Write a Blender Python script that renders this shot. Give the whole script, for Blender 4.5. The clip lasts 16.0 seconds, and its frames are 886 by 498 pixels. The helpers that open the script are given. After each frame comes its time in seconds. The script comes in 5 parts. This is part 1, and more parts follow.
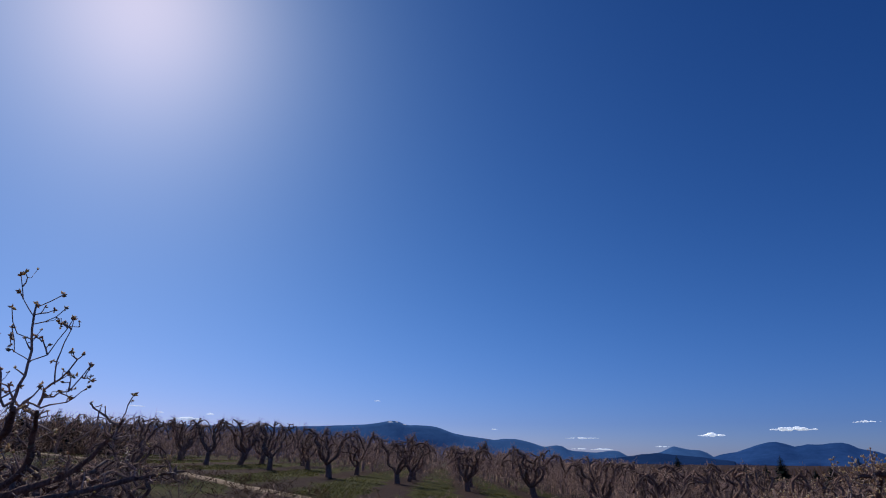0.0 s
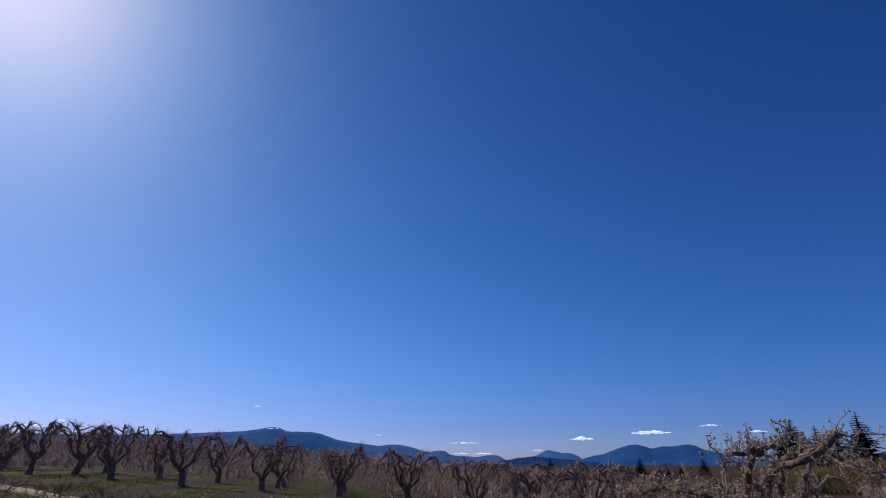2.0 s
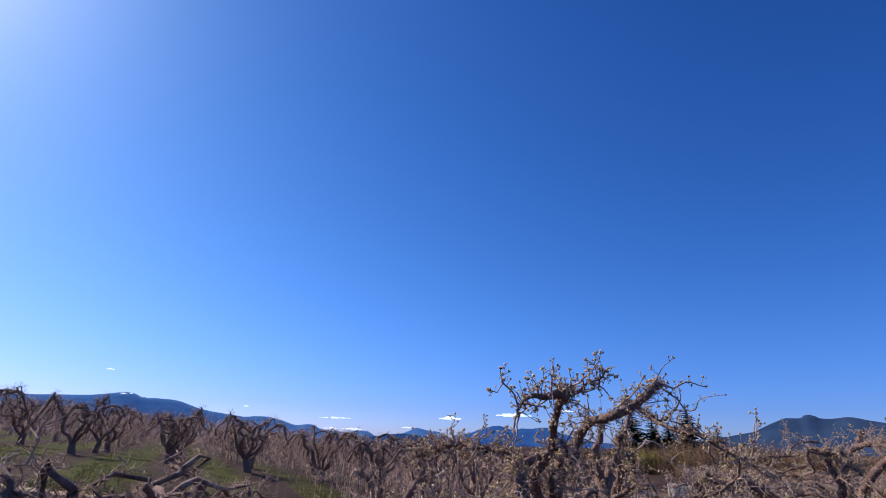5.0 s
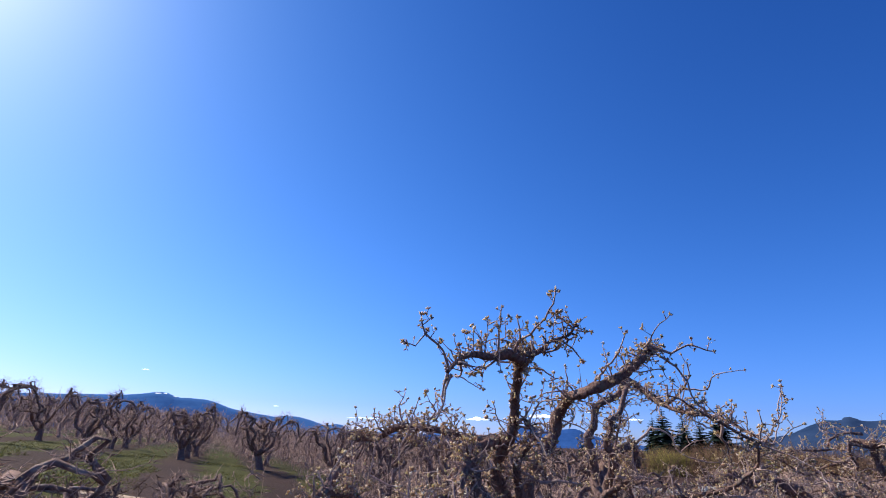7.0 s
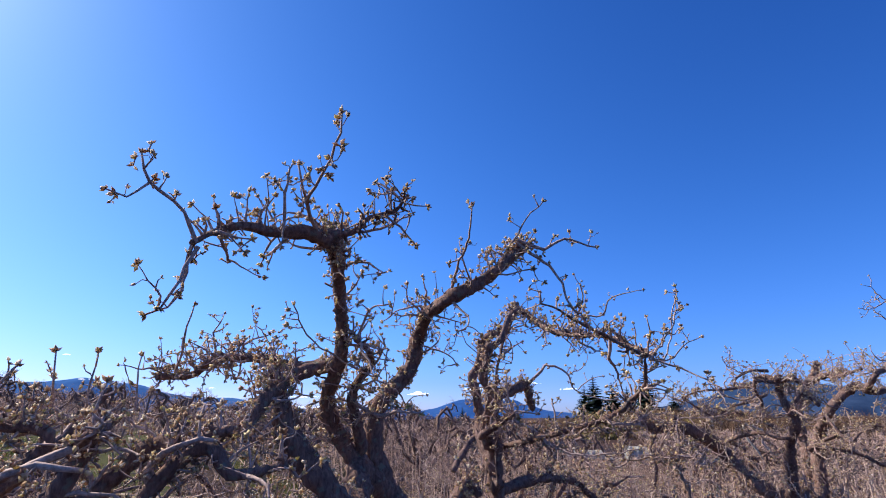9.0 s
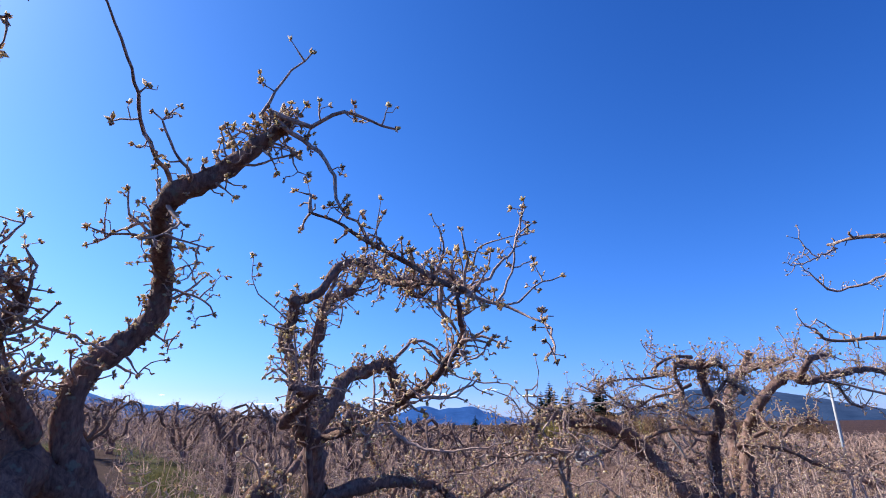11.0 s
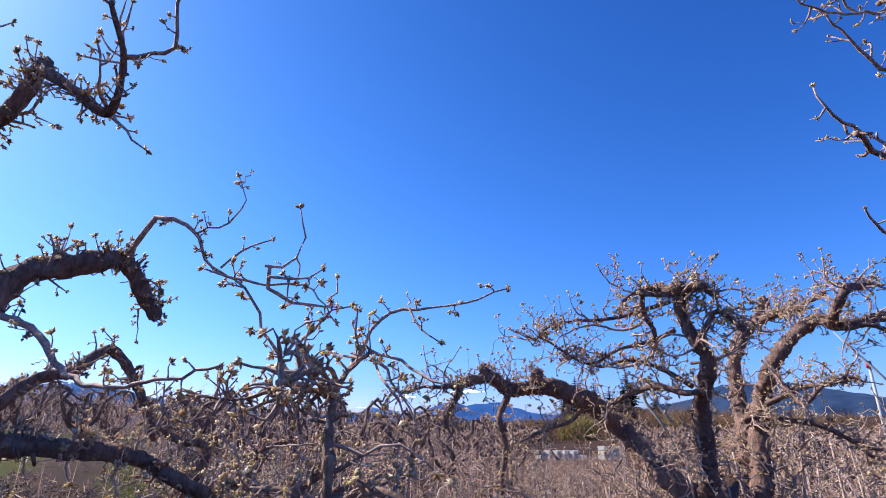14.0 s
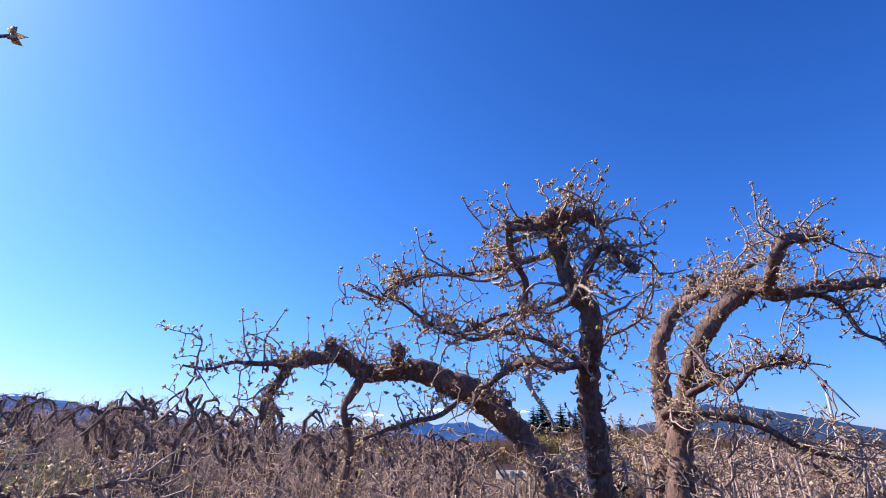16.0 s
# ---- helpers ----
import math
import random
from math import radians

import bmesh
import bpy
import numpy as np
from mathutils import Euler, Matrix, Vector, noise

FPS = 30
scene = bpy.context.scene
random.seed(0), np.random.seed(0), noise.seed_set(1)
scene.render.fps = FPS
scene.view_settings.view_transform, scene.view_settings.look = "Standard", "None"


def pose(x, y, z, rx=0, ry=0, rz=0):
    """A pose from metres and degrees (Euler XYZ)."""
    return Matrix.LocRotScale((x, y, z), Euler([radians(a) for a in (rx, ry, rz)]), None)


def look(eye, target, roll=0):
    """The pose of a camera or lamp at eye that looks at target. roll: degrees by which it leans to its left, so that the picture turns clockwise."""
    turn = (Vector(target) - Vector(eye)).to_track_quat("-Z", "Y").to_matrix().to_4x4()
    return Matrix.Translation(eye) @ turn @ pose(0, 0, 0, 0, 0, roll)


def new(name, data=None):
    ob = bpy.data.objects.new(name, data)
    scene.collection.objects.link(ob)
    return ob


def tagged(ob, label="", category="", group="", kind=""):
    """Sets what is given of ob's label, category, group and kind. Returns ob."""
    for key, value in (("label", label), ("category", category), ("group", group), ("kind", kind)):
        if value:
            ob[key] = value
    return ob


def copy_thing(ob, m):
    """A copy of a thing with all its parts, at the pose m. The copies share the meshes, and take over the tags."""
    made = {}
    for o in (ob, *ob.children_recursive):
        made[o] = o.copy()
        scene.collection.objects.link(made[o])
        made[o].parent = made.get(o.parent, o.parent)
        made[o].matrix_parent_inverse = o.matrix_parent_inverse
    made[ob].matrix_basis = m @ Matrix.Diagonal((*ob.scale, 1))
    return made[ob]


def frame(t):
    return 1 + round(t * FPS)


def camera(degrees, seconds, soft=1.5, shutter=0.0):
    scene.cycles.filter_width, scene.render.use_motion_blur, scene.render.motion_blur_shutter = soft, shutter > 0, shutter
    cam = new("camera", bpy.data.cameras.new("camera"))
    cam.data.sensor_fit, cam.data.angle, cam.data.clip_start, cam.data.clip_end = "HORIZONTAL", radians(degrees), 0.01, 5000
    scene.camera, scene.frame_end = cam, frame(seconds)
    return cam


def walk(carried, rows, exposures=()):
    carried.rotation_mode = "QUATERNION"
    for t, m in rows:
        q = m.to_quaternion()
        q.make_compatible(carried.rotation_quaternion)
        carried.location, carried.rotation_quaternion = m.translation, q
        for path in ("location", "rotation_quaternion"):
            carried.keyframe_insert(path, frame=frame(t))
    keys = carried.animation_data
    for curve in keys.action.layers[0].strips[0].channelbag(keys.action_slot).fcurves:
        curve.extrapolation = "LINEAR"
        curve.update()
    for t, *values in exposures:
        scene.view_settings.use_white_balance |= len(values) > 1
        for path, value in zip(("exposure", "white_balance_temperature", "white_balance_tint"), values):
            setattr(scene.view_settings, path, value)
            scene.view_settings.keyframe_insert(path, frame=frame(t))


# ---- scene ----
cam = camera(79.1, 16.0, soft=1.0)
PATH = [
    (0, (0.000, 0.000, 3.000), (-0.053, 9.307, 6.657), 0.68),
    (0.5, (0.178, 0.471, 2.921), (0.810, 9.804, 6.458), 0.03),
    (1, (0.285, 0.976, 2.888), (0.565, 10.276, 6.555), 0.90),
    (1.5, (0.453, 1.421, 2.841), (1.698, 10.577, 6.664), 0.44),
    (2, (0.867, 1.978, 2.714), (2.741, 11.056, 6.465), -0.46),
    (2.5, (1.185, 2.418, 2.661), (3.139, 11.573, 6.176), 0.44),
    (3, (1.561, 2.864, 2.599), (4.171, 11.906, 5.979), 0.06),
    (3.5, (1.932, 3.181, 2.547), (4.464, 12.274, 5.851), 0.66),
    (4, (2.249, 3.451, 2.495), (5.674, 12.202, 5.913), 0.49),
    (4.5, (2.610, 3.658, 2.392), (6.086, 12.297, 6.039), 0.31),
    (5, (3.034, 3.938, 2.345), (6.868, 12.525, 5.747), 1.43),
    (5.2, (3.233, 4.132, 2.328), (7.213, 12.620, 5.807), 1.12),
    (7.3, (4.705, 5.071, 2.074), (8.068, 13.855, 5.469), 1.84),
    (7.5, (4.831, 5.167, 1.991), (8.361, 13.865, 5.438), 1.67),
    (8, (5.169, 5.434, 1.962), (9.057, 14.071, 5.170), 0.11),
    (8.5, (5.584, 5.655, 1.885), (9.542, 14.322, 4.922), 0.44),
    (9, (5.996, 5.907, 1.812), (10.457, 14.339, 4.814), -0.59),
    (9.5, (6.491, 6.072, 1.723), (10.866, 14.409, 5.093), -0.70),
    (10, (6.949, 6.262, 1.675), (11.823, 14.418, 4.793), -0.90),
    (10.2, (7.125, 6.347, 1.654), (12.297, 14.343, 4.708), -1.51),
    (12.3, (9.053, 7.323, 1.441), (13.773, 15.556, 4.595), -0.01),
    (12.5, (9.227, 7.426, 1.381), (14.019, 15.674, 4.383), -0.71),
    (13, (9.741, 7.643, 1.292), (14.306, 15.942, 4.501), -0.64),
    (13.5, (10.212, 7.816, 1.274), (14.832, 16.130, 4.364), -0.38),
    (14, (10.652, 8.077, 1.212), (15.317, 16.381, 4.260), -0.88),
    (14.5, (11.153, 8.298, 1.150), (15.355, 16.881, 4.095), -0.03),
    (15, (11.585, 8.561, 1.035), (16.211, 16.910, 4.017), -0.86),
    (15.5, (12.106, 8.694, 0.964), (16.818, 16.851, 4.320), 0.11),
    (16, (12.583, 8.881, 0.958), (17.624, 16.840, 4.310), -0.18),
]
walk(cam, [(t, look(eye, target, roll)) for t, eye, target, roll in PATH],
     exposures=[(0.0, -0.85), (2.5, -0.5), (5.0, 0.1), (9.0, 0.5), (12.5, 0.76), (16.0, 0.76)])

# ---- light ----
SUN_AZ, SUN_EL = radians(-37.0), radians(41.0)
world = bpy.data.worlds.new("sky")
scene.world = world
world.use_nodes = True
wn, wl = world.node_tree.nodes, world.node_tree.links
wn.clear()
sky = wn.new("ShaderNodeTexSky")
sky.sky_type = "NISHITA"
sky.sun_disc = False
sky.sun_elevation, sky.sun_rotation = SUN_EL, SUN_AZ
sky.altitude, sky.air_density, sky.dust_density, sky.ozone_density = 2500, 1.0, 3.3, 3.0
# deep clear blue: each channel of the sky gets its own contrast, and its glow is dimmed towards the horizon
split, join = wn.new("ShaderNodeSeparateColor"), wn.new("ShaderNodeCombineColor")
wl.new(sky.outputs[0], split.inputs[0])


def world_math(kind, a, b):
    n = wn.new("ShaderNodeMath")
    n.operation = kind
    for sock, v in zip(n.inputs, (a, b)):
        if isinstance(v, bpy.types.NodeSocket):
            wl.new(v, sock)
        else:
            sock.default_value = v
    return n.outputs[0]


upward = wn.new("ShaderNodeSeparateXYZ")
wl.new(wn.new("ShaderNodeTexCoord").outputs["Generated"], upward.inputs[0])
horizon_fall = world_math("POWER", 2.71828, world_math("MULTIPLY", world_math("MAXIMUM", upward.outputs["Z"], 0.06), -1 / 0.15))
for i, (gain, power, dim) in enumerate(((1.56, 1.8, -1.32), (1.4, 1.45, -1.36), (1.443, 1.144, -0.45))):
    tone = world_math("MULTIPLY", world_math("POWER", world_math("MULTIPLY", split.outputs[i], 0.112), power), gain / 0.112)
    wl.new(world_math("MULTIPLY", tone, world_math("POWER", 2.0, world_math("MULTIPLY", horizon_fall, dim))), join.inputs[i])
back = wn.new("ShaderNodeBackground")
back.inputs["Strength"].default_value = 0.12
wout = wn.new("ShaderNodeOutputWorld")
wl.new(join.outputs[0], back.inputs["Color"])
wl.new(back.outputs[0], wout.inputs["Surface"])
sun_data = bpy.data.lights.new("sun", "SUN")
sun_data.energy, sun_data.angle, sun_data.color = 5.0, radians(0.5), (1.0, 0.93, 0.82)
sun = new("sun", sun_data)
SUN_DIR = Vector((math.sin(SUN_AZ) * math.cos(SUN_EL), math.cos(SUN_AZ) * math.cos(SUN_EL), math.sin(SUN_EL)))
sun.matrix_world = look(SUN_DIR * 60, (0, 0, 0))


# ---- materials ----
def material(name, rough=0.8):
    m = bpy.data.materials.new(name)
    m.use_nodes = True
    nodes, links = m.node_tree.nodes, m.node_tree.links
    b = nodes["Principled BSDF"]
    b.inputs["Roughness"].default_value = rough
    b.inputs["Specular IOR Level"].default_value = 0.5 if rough < 0.75 else 0.12
    return m, nodes, links, b


def ramp(nodes, stops):
    r = nodes.new("ShaderNodeValToRGB")
    while len(r.color_ramp.elements) < len(stops):
        r.color_ramp.elements.new(0.5)
    for e, (p, c) in zip(r.color_ramp.elements, stops):
        e.position, e.color = p, (*c, 1)
    return r


def noise_tex(nodes, links, coord, scale, detail=4, rough=0.6, squash=None):
    n = nodes.new("ShaderNodeTexNoise")
    n.inputs["Scale"].default_value = scale
    n.inputs["Detail"].default_value = detail
    n.inputs["Roughness"].default_value = rough
    if squash:
        mp = nodes.new("ShaderNodeMapping")
        mp.inputs["Scale"].default_value = squash
        links.new(coord, mp.inputs["Vector"])
        coord = mp.outputs[0]
    links.new(coord, n.inputs["Vector"])
    return n.outputs["Fac"]


def mixed(nodes, links, fac, a, b, kind="MIX"):
    m = nodes.new("ShaderNodeMix")
    m.data_type, m.blend_type = "RGBA", kind
    for sock, v in ((m.inputs["Factor"], fac), (m.inputs["A"], a), (m.inputs["B"], b)):
        if isinstance(v, bpy.types.NodeSocket):
            links.new(v, sock)
        else:
            sock.default_value = v if isinstance(v, float) else (*v, 1)
    return m.outputs["Result"]


def bumped(nodes, links, b, height, strength, distance):
    n = nodes.new("ShaderNodeBump")
    n.inputs["Strength"].default_value, n.inputs["Distance"].default_value = strength, distance
    links.new(height, n.inputs["Height"])
    links.new(n.outputs[0], b.inputs["Normal"])


def simple(name, dark, light, scale, rough=0.8, bump=0.4, dist=0.01, squash=None, spots=None):
    """Two-scale mottled surface."""
    m, n, l, b = material(name, rough)
    c = n.new("ShaderNodeTexCoord").outputs["Object"]
    fine = noise_tex(n, l, c, scale, 6, 0.7, squash)
    wide = noise_tex(n, l, c, scale * 0.13, 3)
    r = ramp(n, [(0.3, dark), (0.72, light)])
    l.new(fine, r.inputs[0])
    r2 = ramp(n, [(0.3, (0.72, 0.72, 0.72)), (0.7, (1.15, 1.15, 1.15))])
    l.new(wide, r2.inputs[0])
    col = mixed(n, l, 1.0, r.outputs[0], r2.outputs[0], "MULTIPLY")
    if spots:
        s = noise_tex(n, l, c, scale * 0.45, 3, 0.5)
        rs = ramp(n, [(0.58, (0, 0, 0)), (0.68, (1, 1, 1))])
        l.new(s, rs.inputs[0])
        col = mixed(n, l, rs.outputs[0], col, spots)
    l.new(col, b.inputs["Base Color"])
    if bump:
        bumped(n, l, b, fine, bump, dist)
    return m


BARK = simple("pear_bark", (0.09, 0.05, 0.042), (0.38, 0.235, 0.185), 38, 0.9, 1.0, 0.02, (1, 1, 0.3), (0.22, 0.2, 0.16))
MIDBARK = simple("ridged_pear_bark", (0.095, 0.055, 0.047), (0.37, 0.235, 0.19), 32, 0.9, 1.0, 0.025, (1, 1, 0.25), (0.24, 0.19, 0.155))
TWIG = simple("pear_twig", (0.24, 0.152, 0.124), (0.68, 0.505, 0.42), 60, 0.75, 0.5, 0.004)
PALEBARK = simple("young_pear_bark", (0.17, 0.1, 0.07), (0.45, 0.3, 0.215), 45, 0.8, 0.8, 0.008, (1, 1, 0.4), (0.4, 0.36, 0.33))
TWIG_FAR = simple("pear_twig_far", (0.2, 0.122, 0.1), (0.62, 0.435, 0.35), 5, 0.85, 0)
ROWBARK = simple("orchard_bark", (0.095, 0.056, 0.047), (0.33, 0.212, 0.168), 9, 0.9, 0.8, 0.03, (1, 1, 0.3), (0.3, 0.24, 0.2))
DEADWOOD = simple("bleached_wood", (0.3, 0.27, 0.23), (0.62, 0.57, 0.5), 50, 0.8, 0.5, 0.004, (1, 1, 0.3))
NEEDLE = simple("fir_needles", (0.008, 0.018, 0.014), (0.035, 0.06, 0.04), 3, 0.8, 0)
FIRBARK = simple("fir_bark", (0.03, 0.022, 0.016), (0.1, 0.07, 0.05), 8, 0.9, 0.4, 0.05)
BRUSH = simple("bare_brush", (0.06, 0.034, 0.023), (0.19, 0.115, 0.075), 2, 0.9, 0)
WILLOW = simple("budding_willow", (0.12, 0.1, 0.03), (0.33, 0.27, 0.08), 3, 0.9, 0)
BINWOOD = simple("bin_planks", (0.6, 0.53, 0.44), (0.82, 0.77, 0.68), 6, 0.85, 0.3, 0.01)
ROADMAT = simple("dirt_track", (0.24, 0.17, 0.115), (0.56, 0.43, 0.3), 4, 0.95, 0.5, 0.03)
PAINT = simple("white_mast_paint", (0.3, 0.3, 0.3), (0.46, 0.46, 0.45), 3, 0.5, 0.1, 0.01)
REDPAINT = simple("red_mast_paint", (0.4, 0.03, 0.03), (0.6, 0.06, 0.05), 3, 0.5, 0.1, 0.01)
SNOW = simple("snow", (0.75, 0.78, 0.85), (0.9, 0.92, 0.95), 0.05, 0.7, 0)


def leafy(name, stops, through_light):
    """Thin living tissue that lets some light through, each piece of its own tone."""
    m, n, l, b = material(name, 0.6)
    geo = n.new("ShaderNodeNewGeometry")
    r = ramp(n, stops)
    l.new(geo.outputs["Random Per Island"], r.inputs[0])
    l.new(r.outputs[0], b.inputs["Base Color"])
    t = n.new("ShaderNodeBsdfTranslucent")
    l.new(r.outputs[0], t.inputs["Color"])
    mx = n.new("ShaderNodeMixShader")
    mx.inputs[0].default_value = through_light
    l.new(b.outputs[0], mx.inputs[1])
    l.new(t.outputs[0], mx.inputs[2])
    l.new(mx.outputs[0], n["Material Output"].inputs["Surface"])
    return m


BUD = leafy("opening_buds", [(0.0, (0.42, 0.25, 0.16)), (0.3, (0.66, 0.47, 0.29)), (0.55, (0.8, 0.64, 0.42)), (0.7, (0.7, 0.58, 0.24)), (0.82, (0.86, 0.72, 0.54)), (1.0, (0.92, 0.84, 0.74))], 0.55)
GRASS = leafy("bank_grass", [(0.0, (0.035, 0.036, 0.007)), (0.6, (0.1, 0.1, 0.014)), (0.9, (0.19, 0.17, 0.03)), (1.0, (0.26, 0.2, 0.1))], 0.35)


def ground_material():
    m, n, l, b = material("orchard_floor", 0.95)
    c = n.new("ShaderNodeTexCoord").outputs["Object"]
    fine = noise_tex(n, l, c, 9, 8, 0.75)
    mid = noise_tex(n, l, c, 0.55, 5, 0.6)
    wide = noise_tex(n, l, c, 0.05, 3, 0.5)
    soil = ramp(n, [(0.3, (0.018, 0.0095, 0.008)), (0.5, (0.05, 0.027, 0.022)), (0.72, (0.14, 0.082, 0.066))])
    l.new(fine, soil.inputs[0])
    grass = ramp(n, [(0.32, (0.022, 0.024, 0.005)), (0.5, (0.06, 0.064, 0.01)), (0.72, (0.17, 0.16, 0.03))])
    l.new(fine, grass.inputs[0])
    sep = n.new("ShaderNodeSeparateXYZ")
    l.new(c, sep.inputs[0])
    # sod lanes between the tree rows, bare soil along the rows
    wave = n.new("ShaderNodeMath")
    wave.operation = "MULTIPLY"
    wave.inputs[1].default_value = math.tau / 6.2
    shift = n.new("ShaderNodeMath")
    shift.inputs[1].default_value = -2.4
    l.new(sep.outputs["X"], shift.inputs[0])
    l.new(shift.outputs[0], wave.inputs[0])
    sn = n.new("ShaderNodeMath")
    sn.operation = "COSINE"
    l.new(wave.outputs[0], sn.inputs[0])
    ad = n.new("ShaderNodeMath")
    ad.operation = "MULTIPLY_ADD"
    ad.inputs[1].default_value, ad.inputs[2].default_value = -0.22, -0.02
    l.new(sn.outputs[0], ad.inputs[0])
    su = n.new("ShaderNodeMath")
    su.operation = "ADD"
    l.new(ad.outputs[0], su.inputs[0])
    l.new(mid, su.inputs[1])
    fac = ramp(n, [(0.38, (0, 0, 0)), (0.5, (1, 1, 1))])
    l.new(su.outputs[0], fac.inputs[0])
    # sod only on the bank beyond the track; elsewhere bare worked soil with prunings
    edge = n.new("ShaderNodeMapRange")
    edge.inputs["From Min"].default_value, edge.inputs["From Max"].default_value = 22.0, 8.0
    l.new(sep.outputs["X"], edge.inputs["Value"])
    rise = n.new("ShaderNodeMapRange")
    rise.inputs["From Min"].default_value, rise.inputs["From Max"].default_value = 24.0, 29.0
    l.new(sep.outputs["Y"], rise.inputs["Value"])
    both = n.new("ShaderNodeMath")
    both.operation = "MULTIPLY"
    l.new(edge.outputs[0], both.inputs[0])
    l.new(rise.outputs[0], both.inputs[1])
    sod = n.new("ShaderNodeMath")
    sod.operation = "MULTIPLY"
    l.new(both.outputs[0], sod.inputs[0])
    l.new(fac.outputs[0], sod.inputs[1])
    col = mixed(n, l, sod.outputs[0], soil.outputs[0], grass.outputs[0])
    far = ramp(n, [(0.35, (0.75, 0.72, 0.7)), (0.65, (1.15, 1.1, 1.0))])
    l.new(wide, far.inputs[0])
    col = mixed(n, l, 1.0, col, far.outputs[0], "MULTIPLY")
    l.new(col, b.inputs["Base Color"])
    bumped(n, l, b, fine, 0.8, 0.08)
    return m


GROUND = ground_material()


def hazed_mountain_material(name, low, high, glow):
    """Forested slopes kilometres off: blue air haze painted into colour and a faint glow."""
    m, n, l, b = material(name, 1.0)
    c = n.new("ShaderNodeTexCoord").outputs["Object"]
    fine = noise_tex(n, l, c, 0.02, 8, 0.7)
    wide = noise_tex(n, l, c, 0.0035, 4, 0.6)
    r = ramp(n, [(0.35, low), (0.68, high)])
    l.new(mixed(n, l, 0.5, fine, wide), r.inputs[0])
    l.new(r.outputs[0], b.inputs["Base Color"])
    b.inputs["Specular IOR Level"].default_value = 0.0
    # the same blue is emitted as air-light in front of the slope
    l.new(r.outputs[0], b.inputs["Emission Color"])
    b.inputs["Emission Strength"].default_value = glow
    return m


# painted haze: the blues weaken on the nearer ranges
MOUNT_FAR = hazed_mountain_material("far_slope_haze_blue", (0.022, 0.06, 0.16), (0.04, 0.10, 0.24), 0.75)
MOUNT_MID = hazed_mountain_material("mid_slope_haze_blue", (0.012, 0.04, 0.13), (0.025, 0.07, 0.2), 0.7)
MOUNT_DARK = hazed_mountain_material("low_ridge_haze_blue", (0.008, 0.024, 0.075), (0.016, 0.042, 0.12), 0.55)
MOUNT_NEAR = hazed_mountain_material("near_hill_haze_blue", (0.012, 0.026, 0.06), (0.03, 0.05, 0.1), 0.6)


def glowing_cloud_material():
    m, n, l, b = material("cloud_white_glow", 1.0)
    b.inputs["Base Color"].default_value = (0.85, 0.87, 0.9, 1)
    # the sun-bright look of these backlit clouds is an added bluish-white emission
    b.inputs["Emission Color"].default_value = (0.75, 0.85, 1.0, 1)
    b.inputs["Emission Strength"].default_value = 1.05
    return m


CLOUD = glowing_cloud_material()


# ---- mesh helpers ----
class Geo:
    """Collects rings and faces for one mesh."""

    def __init__(self):
        self.v, self.f, self.n = [], [], 0

    def add(self, verts, faces):
        self.v.append(np.asarray(verts, float))
        base = self.n
        self.f.extend([tuple(i + base for i in f) for f in faces])
        self.n += len(verts)

    def mesh(self, name, mat, smooth=True):
        me = bpy.data.meshes.new(name)
        verts = np.concatenate(self.v) if self.v else np.zeros((0, 3))
        me.from_pydata(verts.tolist(), [], self.f)
        me.materials.append(mat)
        if smooth and len(me.polygons):
            me.polygons.foreach_set("use_smooth", [True] * len(me.polygons))
        me.update()
        return me


def part(name, geo, mat, parent, label="", smooth=True, kind=""):
    ob = new(name, geo.mesh(name, mat, smooth))
    ob.parent = parent
    return tagged(ob, label, kind=kind)


def thing(name, place, label, category, group="", kind=""):
    ob = new(name)
    ob.empty_display_size = 0.2
    ob.matrix_world = Matrix.Translation(place)
    return tagged(ob, label, category, group, kind)


RING = {k: np.array([(math.cos(math.tau * i / k), math.sin(math.tau * i / k)) for i in range(k)]) for k in range(3, 17)}
TUBE_FACES = {}


def tube_faces(n, k):
    if (n, k) not in TUBE_FACES:
        fs = [(i * k + j, i * k + (j + 1) % k, (i + 1) * k + (j + 1) % k, (i + 1) * k + j) for i in range(n - 1) for j in range(k)]
        fs.append(tuple(range((n - 1) * k, n * k)))
        if k > 6:
            fs.append(tuple(reversed(range(k))))
        TUBE_FACES[(n, k)] = fs
    return TUBE_FACES[(n, k)]


def tube(geo, pts, rad, k=6, rough=0.0, rng=None):
    pts, rad = np.asarray(pts, float), np.asarray(rad, float)
    d = np.gradient(pts, axis=0)
    d /= np.linalg.norm(d, axis=1, keepdims=True) + 1e-9
    ref = np.array([0.31, 0.17, 0.93]) if abs(d[0, 2]) < 0.85 else np.array([0.95, 0.2, 0.1])
    u = np.cross(d, ref)
    u /= np.linalg.norm(u, axis=1, keepdims=True) + 1e-9
    w = np.cross(d, u)
    ring = RING[k]
    r = np.repeat(rad[:, None], k, 1)
    if rough and rng is not None:
        r = r * (1 + rough * rng.uniform(-1, 1, r.shape))
    v = pts[:, None] + (u[:, None] * ring[None, :, :1] + w[:, None] * ring[None, :, 1:]) * r[..., None]
    geo.add(v.reshape(-1, 3), tube_faces(len(pts), k))


